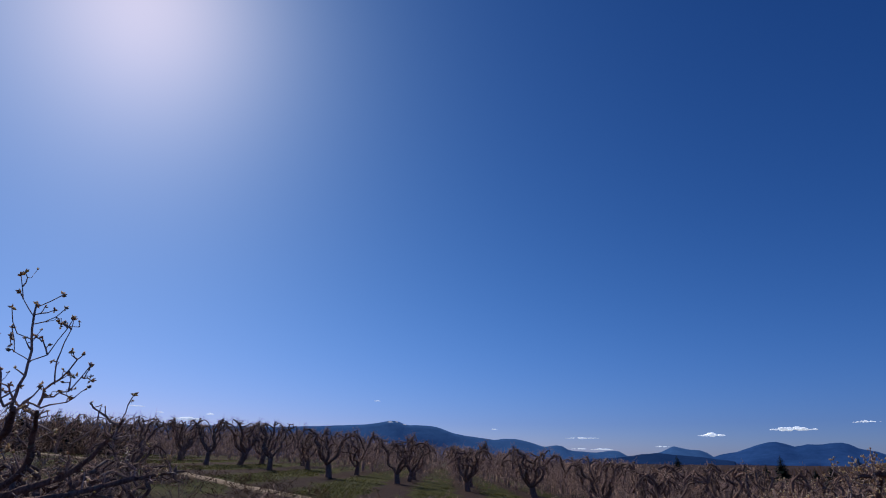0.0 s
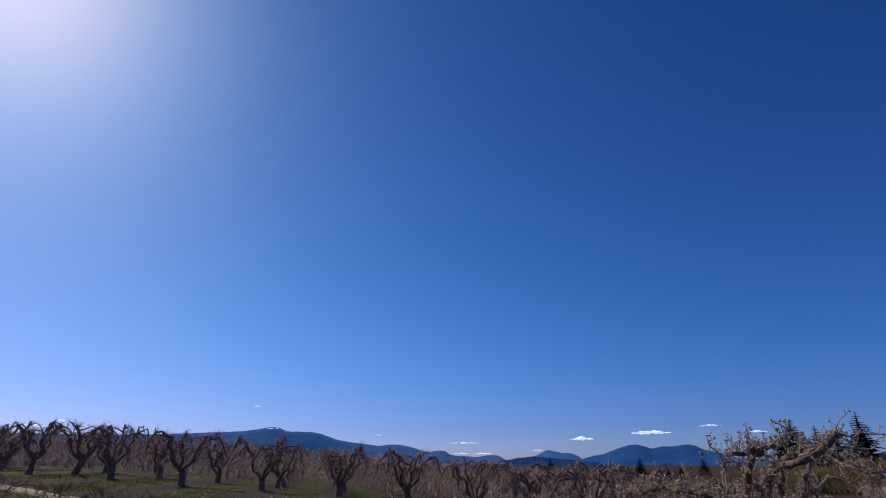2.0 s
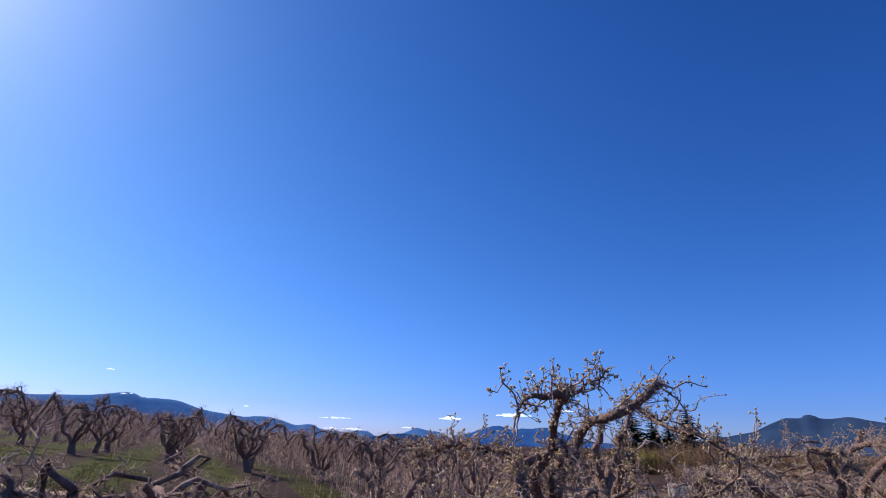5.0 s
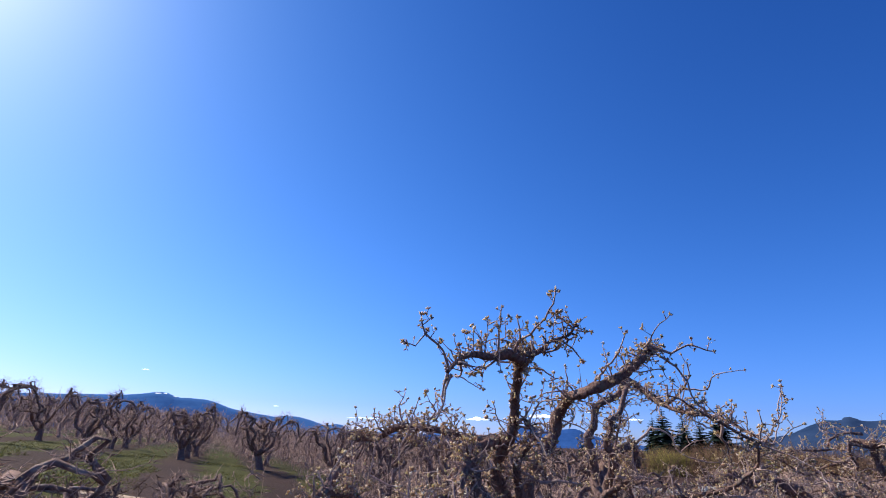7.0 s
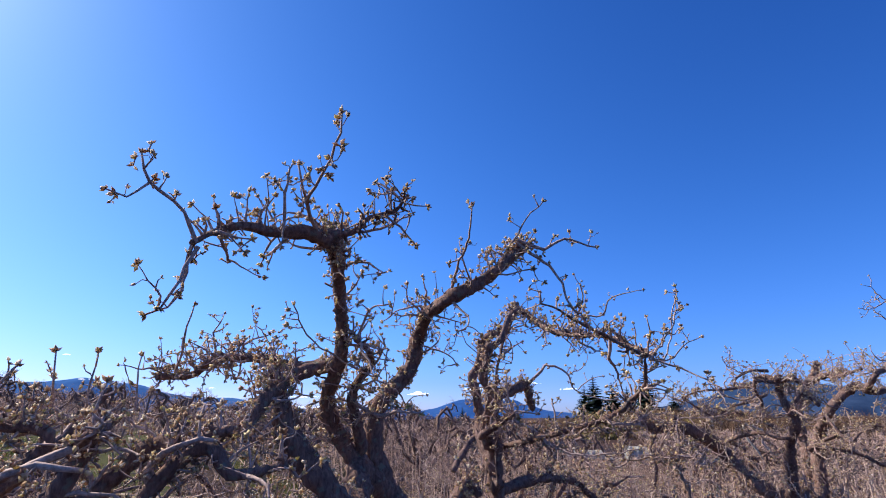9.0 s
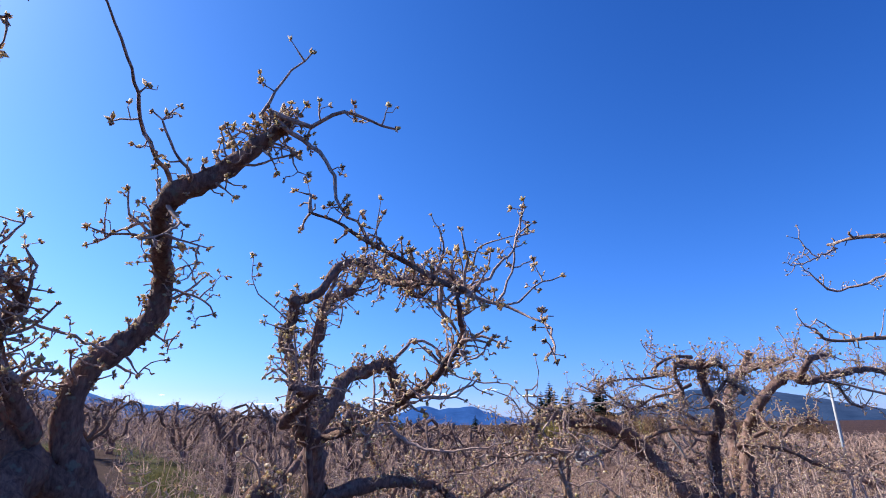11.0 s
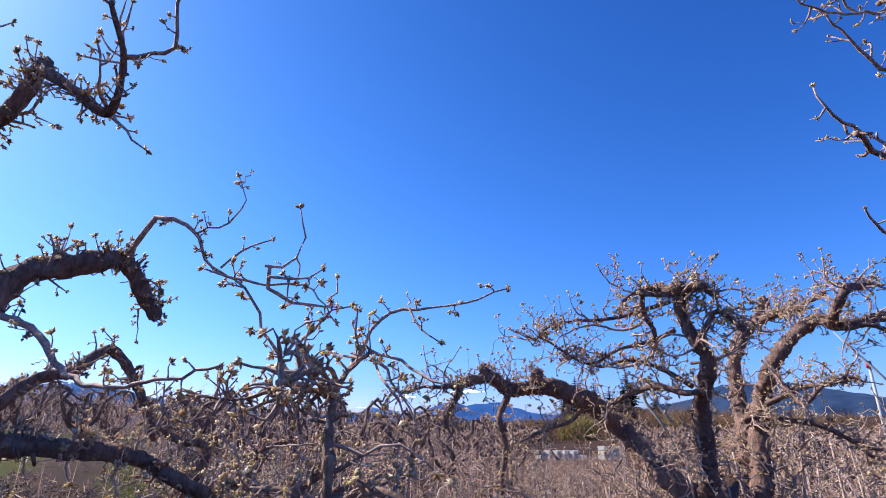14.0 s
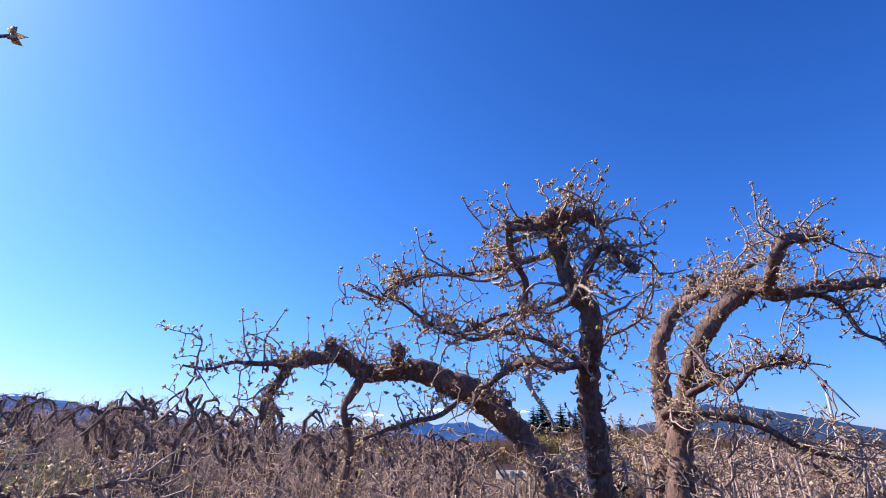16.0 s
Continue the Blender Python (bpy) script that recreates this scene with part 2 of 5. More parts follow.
def gnarled(geo, c, k, rng, depth=1.0):
    """A limb of old bark: lumps, long ridges and furrows on a tapering tube (rows of x, y, z, r)."""
    pts = c[:, :3]
    d = np.gradient(pts, axis=0)
    d /= np.linalg.norm(d, axis=1, keepdims=True) + 1e-9
    ref = np.array([0.31, 0.17, 0.93]) if abs(d[0, 2]) < 0.85 else np.array([0.95, 0.2, 0.1])
    u = np.cross(d, ref)
    u /= np.linalg.norm(u, axis=1, keepdims=True) + 1e-9
    w = np.cross(d, u)
    ring, off = RING[k], rng.uniform(-50, 50, 3)
    along = np.r_[0, np.cumsum(np.linalg.norm(np.diff(pts, axis=0), axis=1))]
    v = np.empty((len(pts), k, 3))
    for i, r in enumerate(c[:, 3]):
        for j in range(k):
            lump = noise.noise(Vector(pts[i] * 7 + off + np.array((ring[j, 0], ring[j, 1], 0)) * 0.9))
            ridge_ = noise.noise(Vector((ring[j, 0] * (1.3 + r * 22), ring[j, 1] * (1.3 + r * 22), along[i] * 11 + off[0])))
            chip = noise.noise(Vector((ring[j, 0] * (2 + r * 40), ring[j, 1] * (2 + r * 40), along[i] * 34 + off[1])))
            q = r * (1 + depth * (0.3 * lump + 0.26 * ridge_ + 0.14 * chip))
            v[i, j] = pts[i] + (u[i] * ring[j, 0] + w[i] * ring[j, 1]) * q
    geo.add(v.reshape(-1, 3), tube_faces(len(pts), k))


def sliver(geo, a, b, r, rng):
    """A far twig: a slim three-sided splinter."""
    d = b - a
    u = unit(np.cross(d, rng.normal(0, 1, 3))) * r
    w = unit(np.cross(d, u)) * r
    geo.add([a + u, a - 0.5 * u + 0.87 * w, a - 0.5 * u - 0.87 * w, b], [(0, 1, 3), (1, 2, 3), (2, 0, 3)])


def spline(ctrl, step):
    """Catmull-Rom through rows of any width, resampled about every step metres of the first three columns."""
    c = np.asarray(ctrl, float)
    if len(c) == 2:
        c = np.array([c[0], (c[0] + c[1]) / 2, c[1]])
    c = np.concatenate([[2 * c[0] - c[1]], c, [2 * c[-1] - c[-2]]])
    out = []
    for a, b, e, f in zip(c[:-3], c[1:-2], c[2:-1], c[3:]):
        n = max(1, int(np.linalg.norm(e[:3] - b[:3]) / step))
        t = (np.arange(n) / n)[:, None]
        out.append(0.5 * (2 * b + (e - a) * t + (2 * a - 5 * b + 4 * e - f) * t**2 + (3 * b - 3 * e + f - a) * t**3))
    out.append(c[-2:-1])
    return np.concatenate(out)


def unit(v):
    return v / (np.linalg.norm(v) + 1e-9)


# one opening bud: a plump spindle, and rosettes of them
def bud(geo, at, way, size, rng, plump=True):
    way = unit(way)
    u = unit(np.cross(way, (0.3, 0.5, 0.8)))
    w = np.cross(way, u)
    s = size * (rng.uniform(0.22, 0.34) if plump else rng.uniform(0.16, 0.27))
    tri = (u, -0.5 * u + 0.87 * w, -0.5 * u - 0.87 * w)
    if not plump:
        a = at + way * size * 0.45
        geo.add([at] + [a + t * s * 1.3 for t in tri] + [at + way * size], [(0, 2, 1), (0, 3, 2), (0, 1, 3), (4, 1, 2), (4, 2, 3), (4, 3, 1)])
        return
    a, b = at + way * size * 0.35, at + way * size * 0.8
    geo.add([at] + [a + t * s for t in tri] + [b - t * s * 0.75 for t in tri] + [at + way * size],
            [(0, 2, 1), (0, 3, 2), (0, 1, 3), (1, 2, 6), (2, 3, 4), (3, 1, 5), (4, 6, 2), (5, 4, 3), (6, 5, 1), (7, 6, 4), (7, 4, 5), (7, 5, 6)])


def cluster(geo, at, way, size, rng, n=5, plump=False):
    for _ in range(int(n * 1.5) if plump else n):
        bud(geo, at - unit(way) * size * 0.1, unit(way) + rng.normal(0, 0.75, 3), size * rng.uniform(0.55, 1.1), rng, plump)


def stub(geo, a, way, ln, r, rng):
    """A short crooked spur, thick at the foot; returns its tip."""
    m = a + unit(way) * ln * 0.5 + rng.normal(0, ln * 0.16, 3)
    e = a + unit(way + rng.normal(0, 0.35, 3)) * ln
    tube(geo, [a, m, e], [r, r * 0.75, r * 0.7], 4)
    return e


def twig(geo, buds, start, way, length, r, rng, fine, spurs=True, lift=0.35, wander=0.5, budsize=0.036, density=1.0):
    """A kinked twig with knobby, forking spurs and opening buds."""
    n = max(3, int(length / 0.055) + 1) if fine else max(2, int(length / 0.3) + 1)
    pts, way = [np.array(start)], unit(np.array(way, float))
    for i in range(n):
        kink = wander * (0.62 if i % 3 == 2 else 0.3)
        way = unit(way + rng.normal(0, kink, 3) + np.array((0, 0, lift * 0.18)))
        pts.append(pts[-1] + way * length / n)
    pts = np.array(pts)
    rad = np.linspace(r, max(r * 0.4, 0.0024 if fine else 0.004), len(pts))
    if fine:
        rad = rad * rng.uniform(0.82, 1.3, len(pts))
    tube(geo, pts, rad, 5 if (fine and r > 0.009) else (4 if fine else 3), 0.15 if fine else 0, rng)
    plump = budsize > 0.038
    if fine:
        cluster(buds, pts[-1], way, budsize * rng.uniform(0.7, 1.2), rng, 8, plump)
    elif rng.random() < 0.6:
        cluster(buds, pts[-1], way, 0.09, rng, 1)
    if spurs:
        for i in range(1, len(pts) - 1):
            if rng.random() < (0.5 if fine else 0.55) * density:
                side = unit(np.cross(pts[i + 1] - pts[i - 1], rng.normal(0, 1, 3))) + np.array((0, 0, 0.3)) + 0.3 * way
                ln = rng.uniform(0.02, 0.075) if fine else rng.uniform(0.08, 0.25)
                if fine:
                    end = stub(geo, pts[i], side, ln, min(0.007, rad[i] * 0.85), rng)
                    if rng.random() < 0.8:
                        cluster(buds, end, side, budsize * rng.uniform(0.6, 1.05), rng, 4, plump)
                    if rng.random() < 0.35:
                        fork = stub(geo, end, side + rng.normal(0, 0.8, 3), ln * 0.7, 0.0045, rng)
                        cluster(buds, fork, side, budsize * rng.uniform(0.55, 0.95), rng, 3, plump)
                else:
                    end = pts[i] + unit(side) * ln
                    sliver(geo, pts[i], end + 0.3 * (end - pts[i]), 0.011, rng)
                    if rng.random() < 0.4:
                        cluster(buds, end, side, 0.08, rng, 1)
    return pts


def dress(geo, buds, limb, rng, fine, amount=1.0, start=0.25, shoots=1.0, reach=1.0, budsize=0.036, curl=0.42):
    """Laterals, spurs and upright water shoots along a limb (rows of x, y, z, r)."""
    p = limb[:, :3]
    seg = np.linalg.norm(np.diff(p, axis=0), axis=1)
    s = np.r_[0, np.cumsum(seg)]
    total = s[-1]
    n = int(total * (14 if fine else 9.0) * amount)
    for _ in range(n):
        q = total * rng.uniform(start, 1.0)
        i = min(np.searchsorted(s, q), len(p) - 1)
        at, ax = p[i], unit(p[i] - p[max(i - 1, 0)])
        side = unit(np.cross(ax, rng.normal(0, 1, 3)))
        kind = rng.random()
        if kind < 0.16 * shoots:
            twig(geo, buds, at, (*rng.normal(0, 0.25, 2), 1), (rng.uniform(0.12, 0.4) if fine else rng.uniform(0.2, 0.6)) * reach, 0.0045 if fine else 0.009, rng, fine,
                 density=0.25, lift=0.6, wander=0.25, budsize=budsize)
        elif kind < (curl if fine else 0.5):
            way = side + np.array((0, 0, 0.25)) + 0.5 * ax
            sub = twig(geo, buds, at, way, rng.uniform(0.2, 0.7) * reach, 0.011 if fine else 0.017, rng, fine, lift=rng.uniform(-0.5, 0.8),
                       wander=0.7, budsize=budsize)
            for j in range(2, len(sub), 3):
                if rng.random() < 0.6:
                    twig(geo, buds, sub[j], unit(np.cross(sub[j] - sub[j - 1], rng.normal(0, 1, 3))) + np.array((0, 0, 0.2)), rng.uniform(0.12, 0.4) * reach,
                         0.006 if fine else 0.01, rng, fine, wander=0.7, lift=rng.uniform(-0.4, 0.6), budsize=budsize)
        else:
            if fine:
                twig(geo, buds, at, side + np.array((0, 0, 0.3)), rng.uniform(0.06, 0.22), 0.008, rng, fine, budsize=budsize)
            else:
                for _ in range(4):
                    sliver(geo, at, at + (unit(rng.normal(0, 1, 3)) + np.array((0, 0, 0.35))) * rng.uniform(0.15, 0.5), 0.013, rng)


def crust(wood, geo, buds, limb, rng, budsize, amount):
    """The crowded short spurs and bud rosettes that roughen an old bearing limb; the oldest stubs are bark."""
    p = limb[:, :3]
    for i in range(max(2, int(len(p) * 0.18)), len(p)):
        tuft = max(0.0, noise.noise(Vector(p[i] * 4.5)) * 3.2 - 0.35)
        for _ in range(int(rng.poisson(4.0 * amount * tuft + 0.35))):
            side = unit(np.cross(p[i] - p[i - 1], rng.normal(0, 1, 3))) + np.array((0, 0, 0.3))
            a = p[i] + unit(side) * limb[i, 3] * 0.75
            if rng.random() < 0.45:
                b = stub(wood, a, side, rng.uniform(0.03, 0.085), rng.uniform(0.007, 0.013), rng)
            else:
                b = stub(geo, a, side, rng.uniform(0.025, 0.09), 0.006, rng)
            if rng.random() < 0.5:
                cluster(buds, b, side, budsize * rng.uniform(0.5, 1.0), rng, 4)


def limb_mesh(ctrl, rng, fine):
    """A gnarled limb: rows of x, y, z, r with knots and swellings."""
    c = spline(ctrl, 0.032 if fine else 0.25)
    n = len(c)
    amp = 0.1
    c[1:, :3] += np.cumsum(rng.normal(0, 0.0026 if fine else 0.012, (n - 1, 3)), 0) * np.linspace(0, 1, n - 1)[:, None]
    c[:, 3] = np.maximum(c[:, 3] * (1 + amp * rng.normal(0, 0.55, n).clip(-1, 1.6)), 0.006)
    return c


def knob(geo, at, r, rng):
    """A pruning head: a lumpy burl."""
    k, n = 7, 5
    v = []
    for i in range(n):
        a = math.pi * (i + 0.5) / n
        for j in range(k):
            q = r * rng.uniform(0.75, 1.25)
            v.append(at + q * np.array((math.sin(a) * math.cos(math.tau * j / k), math.sin(a) * math.sin(math.tau * j / k), math.cos(a))))
    fs = tube_faces(n, k) + [tuple(reversed(range(k)))]
    geo.add(v, fs)


def spray(seed, near):
    """One bearing branch end of a low pear tree: crooked forking twigs and buds round the origin, about a metre across."""
    rng = np.random.default_rng(seed)
    g, b = Geo(), Geo()
    for _ in range(4 if near else 3):
        way = unit(np.array((*rng.normal(0, 0.8, 2), rng.uniform(-0.1, 0.9))))
        n, ln = 6, rng.uniform(0.4, 0.85)
        pts = [rng.normal(0, 0.1, 3)]
        for k in range(n):
            pts.append(pts[-1] + way * ln / n)
            way = unit(way + rng.normal(0, 0.5, 3) + np.array((0, 0, 0.06)))
        tube(g, pts if near else pts[::2], np.linspace(0.013, 0.005, n + 1)[::1 if near else 2], 3)
        for k in range(1, n + 1):
            w = unit(rng.normal(0, 0.8, 3) + np.array((0, 0, 0.45)))
            q = rng.uniform(0.08, 0.26)
            if near:
                e = pts[k] + w * q
                tube(g, [pts[k], pts[k] + w * q * 0.5 + rng.normal(0, 0.03, 3), e], [0.008, 0.007, 0.006], 3)
                cluster(b, e, w, 0.05, rng, 2)
            else:
                sliver(g, pts[k], pts[k] + w * q * 1.2, 0.012, rng)
    return [(np.concatenate(x.v), x.f) if x.n else None for x in (g, b)]


SPRAYS = [spray(900 + i, False)[0] for i in range(8)]


def clothe(geo, limb, rng, amount):
    """Crooked twig sprays along an orchard limb, thickest towards its end."""
    p = limb[:, :3]
    total = np.linalg.norm(np.diff(p, axis=0), axis=1).sum()
    for _ in range(int(total * 2.1 * amount) + 1):
        at = p[min(len(p) - 1, int(len(p) * rng.uniform(0.2, 1.0)))]
        m = np.array(Euler((rng.normal(0, 0.5), rng.normal(0, 0.5), rng.uniform(0, math.tau))).to_matrix()) * rng.uniform(0.5, 0.9)
        v, f = SPRAYS[int(rng.integers(0, 8))]
        geo.add(v @ m.T + at, f)


def pear_tree(place, trunk, limbs, label, group, seed, fine=True, amount=1.0, reach=1.0, budsize=0.036, start=0.2, shoots=(), lively=1.0, bark=BARK, curl=0.42):
    """place: the foot. trunk and each limb: rows of x, y, z, r from the foot."""
    rng, budsize = np.random.default_rng(seed), budsize * 1.12
    tree = thing("pear_tree", place, label, "tree", group)
    g = Geo()
    tr = limb_mesh(trunk, rng, fine)
    if fine:
        gnarled(g, tr, 16, rng, 0.8)
    else:
        tube(g, tr[:, :3], tr[:, 3], 7, 0.09, rng)
    part("trunk", g, bark, tree)
    growth = []
    twigs, buds = Geo(), Geo()
    for ctrl in limbs:
        c = limb_mesh(ctrl, rng, fine)
        g = Geo()
        if fine:
            gnarled(g, c, 14 if c[0, 3] > 0.045 else (10 if c[0, 3] > 0.02 else 6), rng)
        else:
            tube(g, c[:, :3], c[:, 3], 5, 0.15, rng)
        if fine:
            twigs, buds = Geo(), Geo()
            for i in range(3, len(c)):
                if rng.random() < 0.13 and c[i, 3] > 0.026:
                    knob(g, c[i, :3] + unit(rng.normal(0, 1, 3)) * c[i, 3] * 0.6, c[i, 3] * rng.uniform(0.4, 0.65), rng)
            knob(g, c[-1, :3], c[-1, 3] * 1.25, rng)
            if c[-1, 3] > 0.02:
                for _ in range(int(16 * amount)):
                    at = c[-1 - int(rng.integers(0, min(6, len(c) - 1))), :3]
                    twig(twigs, buds, at, rng.normal(0, 1, 3) + np.array((0, 0, 0.6)), rng.uniform(0.06, 0.2), 0.007, rng, True, budsize=budsize)
        if fine:
            crust(g, twigs, buds, c, rng, budsize, min(amount, 1.5) / 1.5)
        limb = part("limb", g, bark, tree)
        if fine:
            dress(twigs, buds, c, rng, fine, amount, start, lively, reach, budsize, curl)
        else:
            clothe(twigs, c, rng, amount)
        if fine:
            growth.append((limb, twigs, buds))
    if fine:
        twigs, buds = Geo(), Geo()
    for ctrl in shoots:
        c = spline(ctrl, 0.06)
        c[1:-1, :3] += rng.normal(0, 0.006, (len(c) - 2, 3))
        tube(twigs, c[:, :3], c[:, 3], 5, 0.15, rng)
        for i in range(2, len(c) - 1):
            if rng.random() < 0.6:
                side = np.cross(c[i, :3] - c[i - 1, :3], rng.normal(0, 1, 3))
                twig(twigs, buds, c[i, :3], unit(side) + np.array((0, 0, 0.3)), rng.uniform(0.03, 0.13), 0.005, rng, True, budsize=budsize)
        cluster(buds, c[-1, :3], c[-1, :3] - c[-2, :3], budsize, rng, 8, budsize > 0.038)
    growth.append((tree, twigs, buds))
    for owner, tw, bd in growth:
        if tw.n:
            part("twig_growth", tw, TWIG if fine else TWIG_FAR, owner, "grey-brown twigs and spurs", kind="stuff")
        if bd.n:
            part("bud_growth", bd, BUD, owner, "opening yellow-green blossom buds", smooth=fine, kind="stuff")
    return tree


def vase(rng, height=4.3, spread=2.6, count=5, r=0.22):
    """A random old pear tree: stout trunk, limbs that rise, kink and arch over; rows from the foot."""
    fork = rng.uniform(0.85, 1.3)
    lean = rng.normal(0, 0.16, 2)
    trunk = [(0, 0, -0.3, r * 1.45), (0, 0, 0.12, r * 1.12), (lean[0] * 0.5, lean[1] * 0.5, fork * 0.6, r * 0.95), (lean[0], lean[1], fork + 0.12, r * 1.0)]
    limbs = []
    a0 = rng.uniform(0, math.tau)

    def kinked(p, r0, r1, n, amp):
        p = np.array(p)
        q = np.array([np.array([np.interp(t, np.linspace(0, 1, len(p)), p[:, k]) for k in range(3)]) for t in np.linspace(0, 1, n)])
        q[1:] += rng.normal(0, amp, (n - 1, 3))
        return [(*x, y * rng.uniform(0.85, 1.2)) for x, y in zip(q, np.linspace(r0, r1, n))]

    for i in range(count):
        a = a0 + math.tau * i / count + rng.normal(0, 0.3)
        q = np.array((math.cos(a), math.sin(a), 0))
        perp = np.array((-q[1], q[0], 0))
        s, top = spread * rng.uniform(0.65, 1.1), height * rng.uniform(0.78, 1.0)
        base = np.array((lean[0], lean[1], fork))
        bend, rise = rng.normal(0, 0.35), top - fork
        p = [base, base + q * s * 0.3 + perp * bend * 0.6 + (0, 0, rise * 0.32), base + q * s * 0.42 + perp * bend + (0, 0, rise * 0.7),
             base + q * s * 0.6 + perp * bend + (0, 0, rise * 0.97), base + q * s * 0.85 + perp * bend * 0.5 + (0, 0, rise), base + q * s * 1.08 + (0, 0, rise * rng.uniform(0.5, 0.8))]
        limbs.append(kinked(p, r * 0.55, r * 0.2, 11, 0.13))
        main = limbs[-1]
        for _ in range(3):
            b0 = np.array(main[int(rng.integers(3, 8))][:3])
            w = q * rng.uniform(-0.3, 0.8) + perp * rng.normal(0, 0.8)
            ln = rng.uniform(0.6, 1.25)
            up = min(rng.uniform(0.2, 0.55), height * 1.02 - b0[2])
            limbs.append(kinked([b0, b0 + w * ln * 0.45 + (0, 0, up), b0 + w * ln * 0.8 + (0, 0, up * 1.05), b0 + w * ln + (0, 0, up - rng.uniform(0.3, 0.9))], r * 0.3, r * 0.12, 6, 0.1))
    return trunk, limbs


# ---- ground ----
def ground_z(x, y):
    z = -0.8 - 4.4 * np.tanh((np.asarray(x, float) - 10) / 35)
    q = np.clip((np.asarray(y, float) - 30) / 9, 0, 1)
    z = z - 0.35 * (1 - q * q * (3 - 2 * q)) * np.exp(-((np.asarray(x) / 60.0) ** 2))
    # the slope swells again beyond the track
    up = np.clip((np.asarray(y, float) - 36) / 16, 0, 1)
    z = z + 0.7 * up * up * (3 - 2 * up) * np.exp(-(((np.asarray(x, float) - 22) / 15) ** 2))
    # shallow dip between the walker's side and the track
    return z - 0.8 * np.exp(-(((np.asarray(y) - 17) / 6.5) ** 2)) * np.exp(-(((np.asarray(x) - 2) / 26) ** 2))


def build_ground():
    n = 190
    t = np.linspace(-1, 1, n)
    ax = 22 * np.sinh(t * 6.05)
    X, Y = np.meshgrid(ax + 5, ax + 25, indexing="ij")
    Z = ground_z(X, Y)
    near = np.exp(-((X - 5) ** 2 + (Y - 25) ** 2) / 70**2)
    bump = np.array([[noise.noise(Vector((x * 0.35, y * 0.35, 3))) * 0.09 + noise.noise(Vector((x * 0.09, y * 0.09, 9))) * 0.16 for y in ax + 25] for x in ax + 5])
    Z = Z + bump * near
    me = bpy.data.meshes.new("ground")
    faces = [(i * n + j, (i + 1) * n + j, (i + 1) * n + j + 1, i * n + j + 1) for i in range(n - 1) for j in range(n - 1)]
    me.from_pydata(np.stack([X, Y, Z], -1).reshape(-1, 3).tolist(), [], faces)
    me.polygons.foreach_set("use_smooth", [True] * len(me.polygons))
    me.materials.append(GROUND)
    tagged(new("ground", me), "sloping orchard floor of bare soil and patchy green grass", "ground", kind="structure")


build_ground()


def build_road():
    c = spline([(-70, 85, 0), (-42, 58, 0), (-29.7, 47, 0), (-21.9, 40.6, 0), (-15, 35.6, 0), (-10.3, 33, 0), (-6.2, 31.4, 0), (-2.7, 30.4, 0), (3, 29.2, 0), (10, 27.9, 0), (22, 25.5, 0), (40, 22, 0)], 1.0)
    d = unit(np.gradient(c, axis=0))
    side = np.stack([-d[:, 1], d[:, 0], 0 * d[:, 0]], 1)
    side /= np.linalg.norm(side, axis=1, keepdims=True)
    offs = np.array([-0.62, -0.54, -0.28, 0, 0.28, 0.54, 0.62])
    lift = np.array([-0.06, 0.09, 0.06, 0.1, 0.06, 0.09, -0.06])
    rng = np.random.default_rng(4)
    v = []
    for p, s in zip(c, side):
        for o, h in zip(offs + rng.normal(0, 0.06, 7), lift):
            q = p + s * o
            v.append((q[0], q[1], float(ground_z(q[0], q[1])) + h))
    k = len(offs)
    g = Geo()
    g.add(v, [(i * k + j, (i + 1) * k + j, (i + 1) * k + j + 1, i * k + j + 1) for i in range(len(c) - 1) for j in range(k - 1)])
    tagged(new("road", g.mesh("road", ROADMAT)), "pale dirt farm track crossing the orchard slope", "road", kind="structure")


build_road()


# ---- far mountains, hills and clouds ----
def ridge(name, profile, dist, mat, label, foot=-30.0, depth=500.0, rough=3.0, seed=1):
    """A mountain from rows of bearing and elevation in degrees, as seen from the orchard."""
    prof = spline([(a, e, 0) for a, e in profile], 0.35)
    rng = np.random.default_rng(seed)
    rows, n = [], 9
    for a, e, _ in prof:
        a = radians(a)
        top = dist * math.tan(radians(e)) + 3
        w = np.array((math.sin(a), math.cos(a), 0))
        jit = noise.noise(Vector((a * 60, seed, 0))) * rough
        for i in range(n):
            q = i / (n - 1)
            z = foot + (top + jit - foot) * q**0.8
            d = dist - depth * (1 - q) * 0.75 + 90 * noise.noise(Vector((a * 25, q * 4, seed))) * (1 - q)
            rows.append((*(w * d)[:2], z))
        rows.append((*(w * (dist + depth))[:2], foot))
    k = n + 1
    g = Geo()
    g.add(rows, [(i * k + j, i * k + j + 1, (i + 1) * k + j + 1, (i + 1) * k + j) for i in range(len(prof) - 1) for j in range(k - 1)])
    return tagged(new(name, g.mesh(name, mat)), label, "mountain", kind="structure")


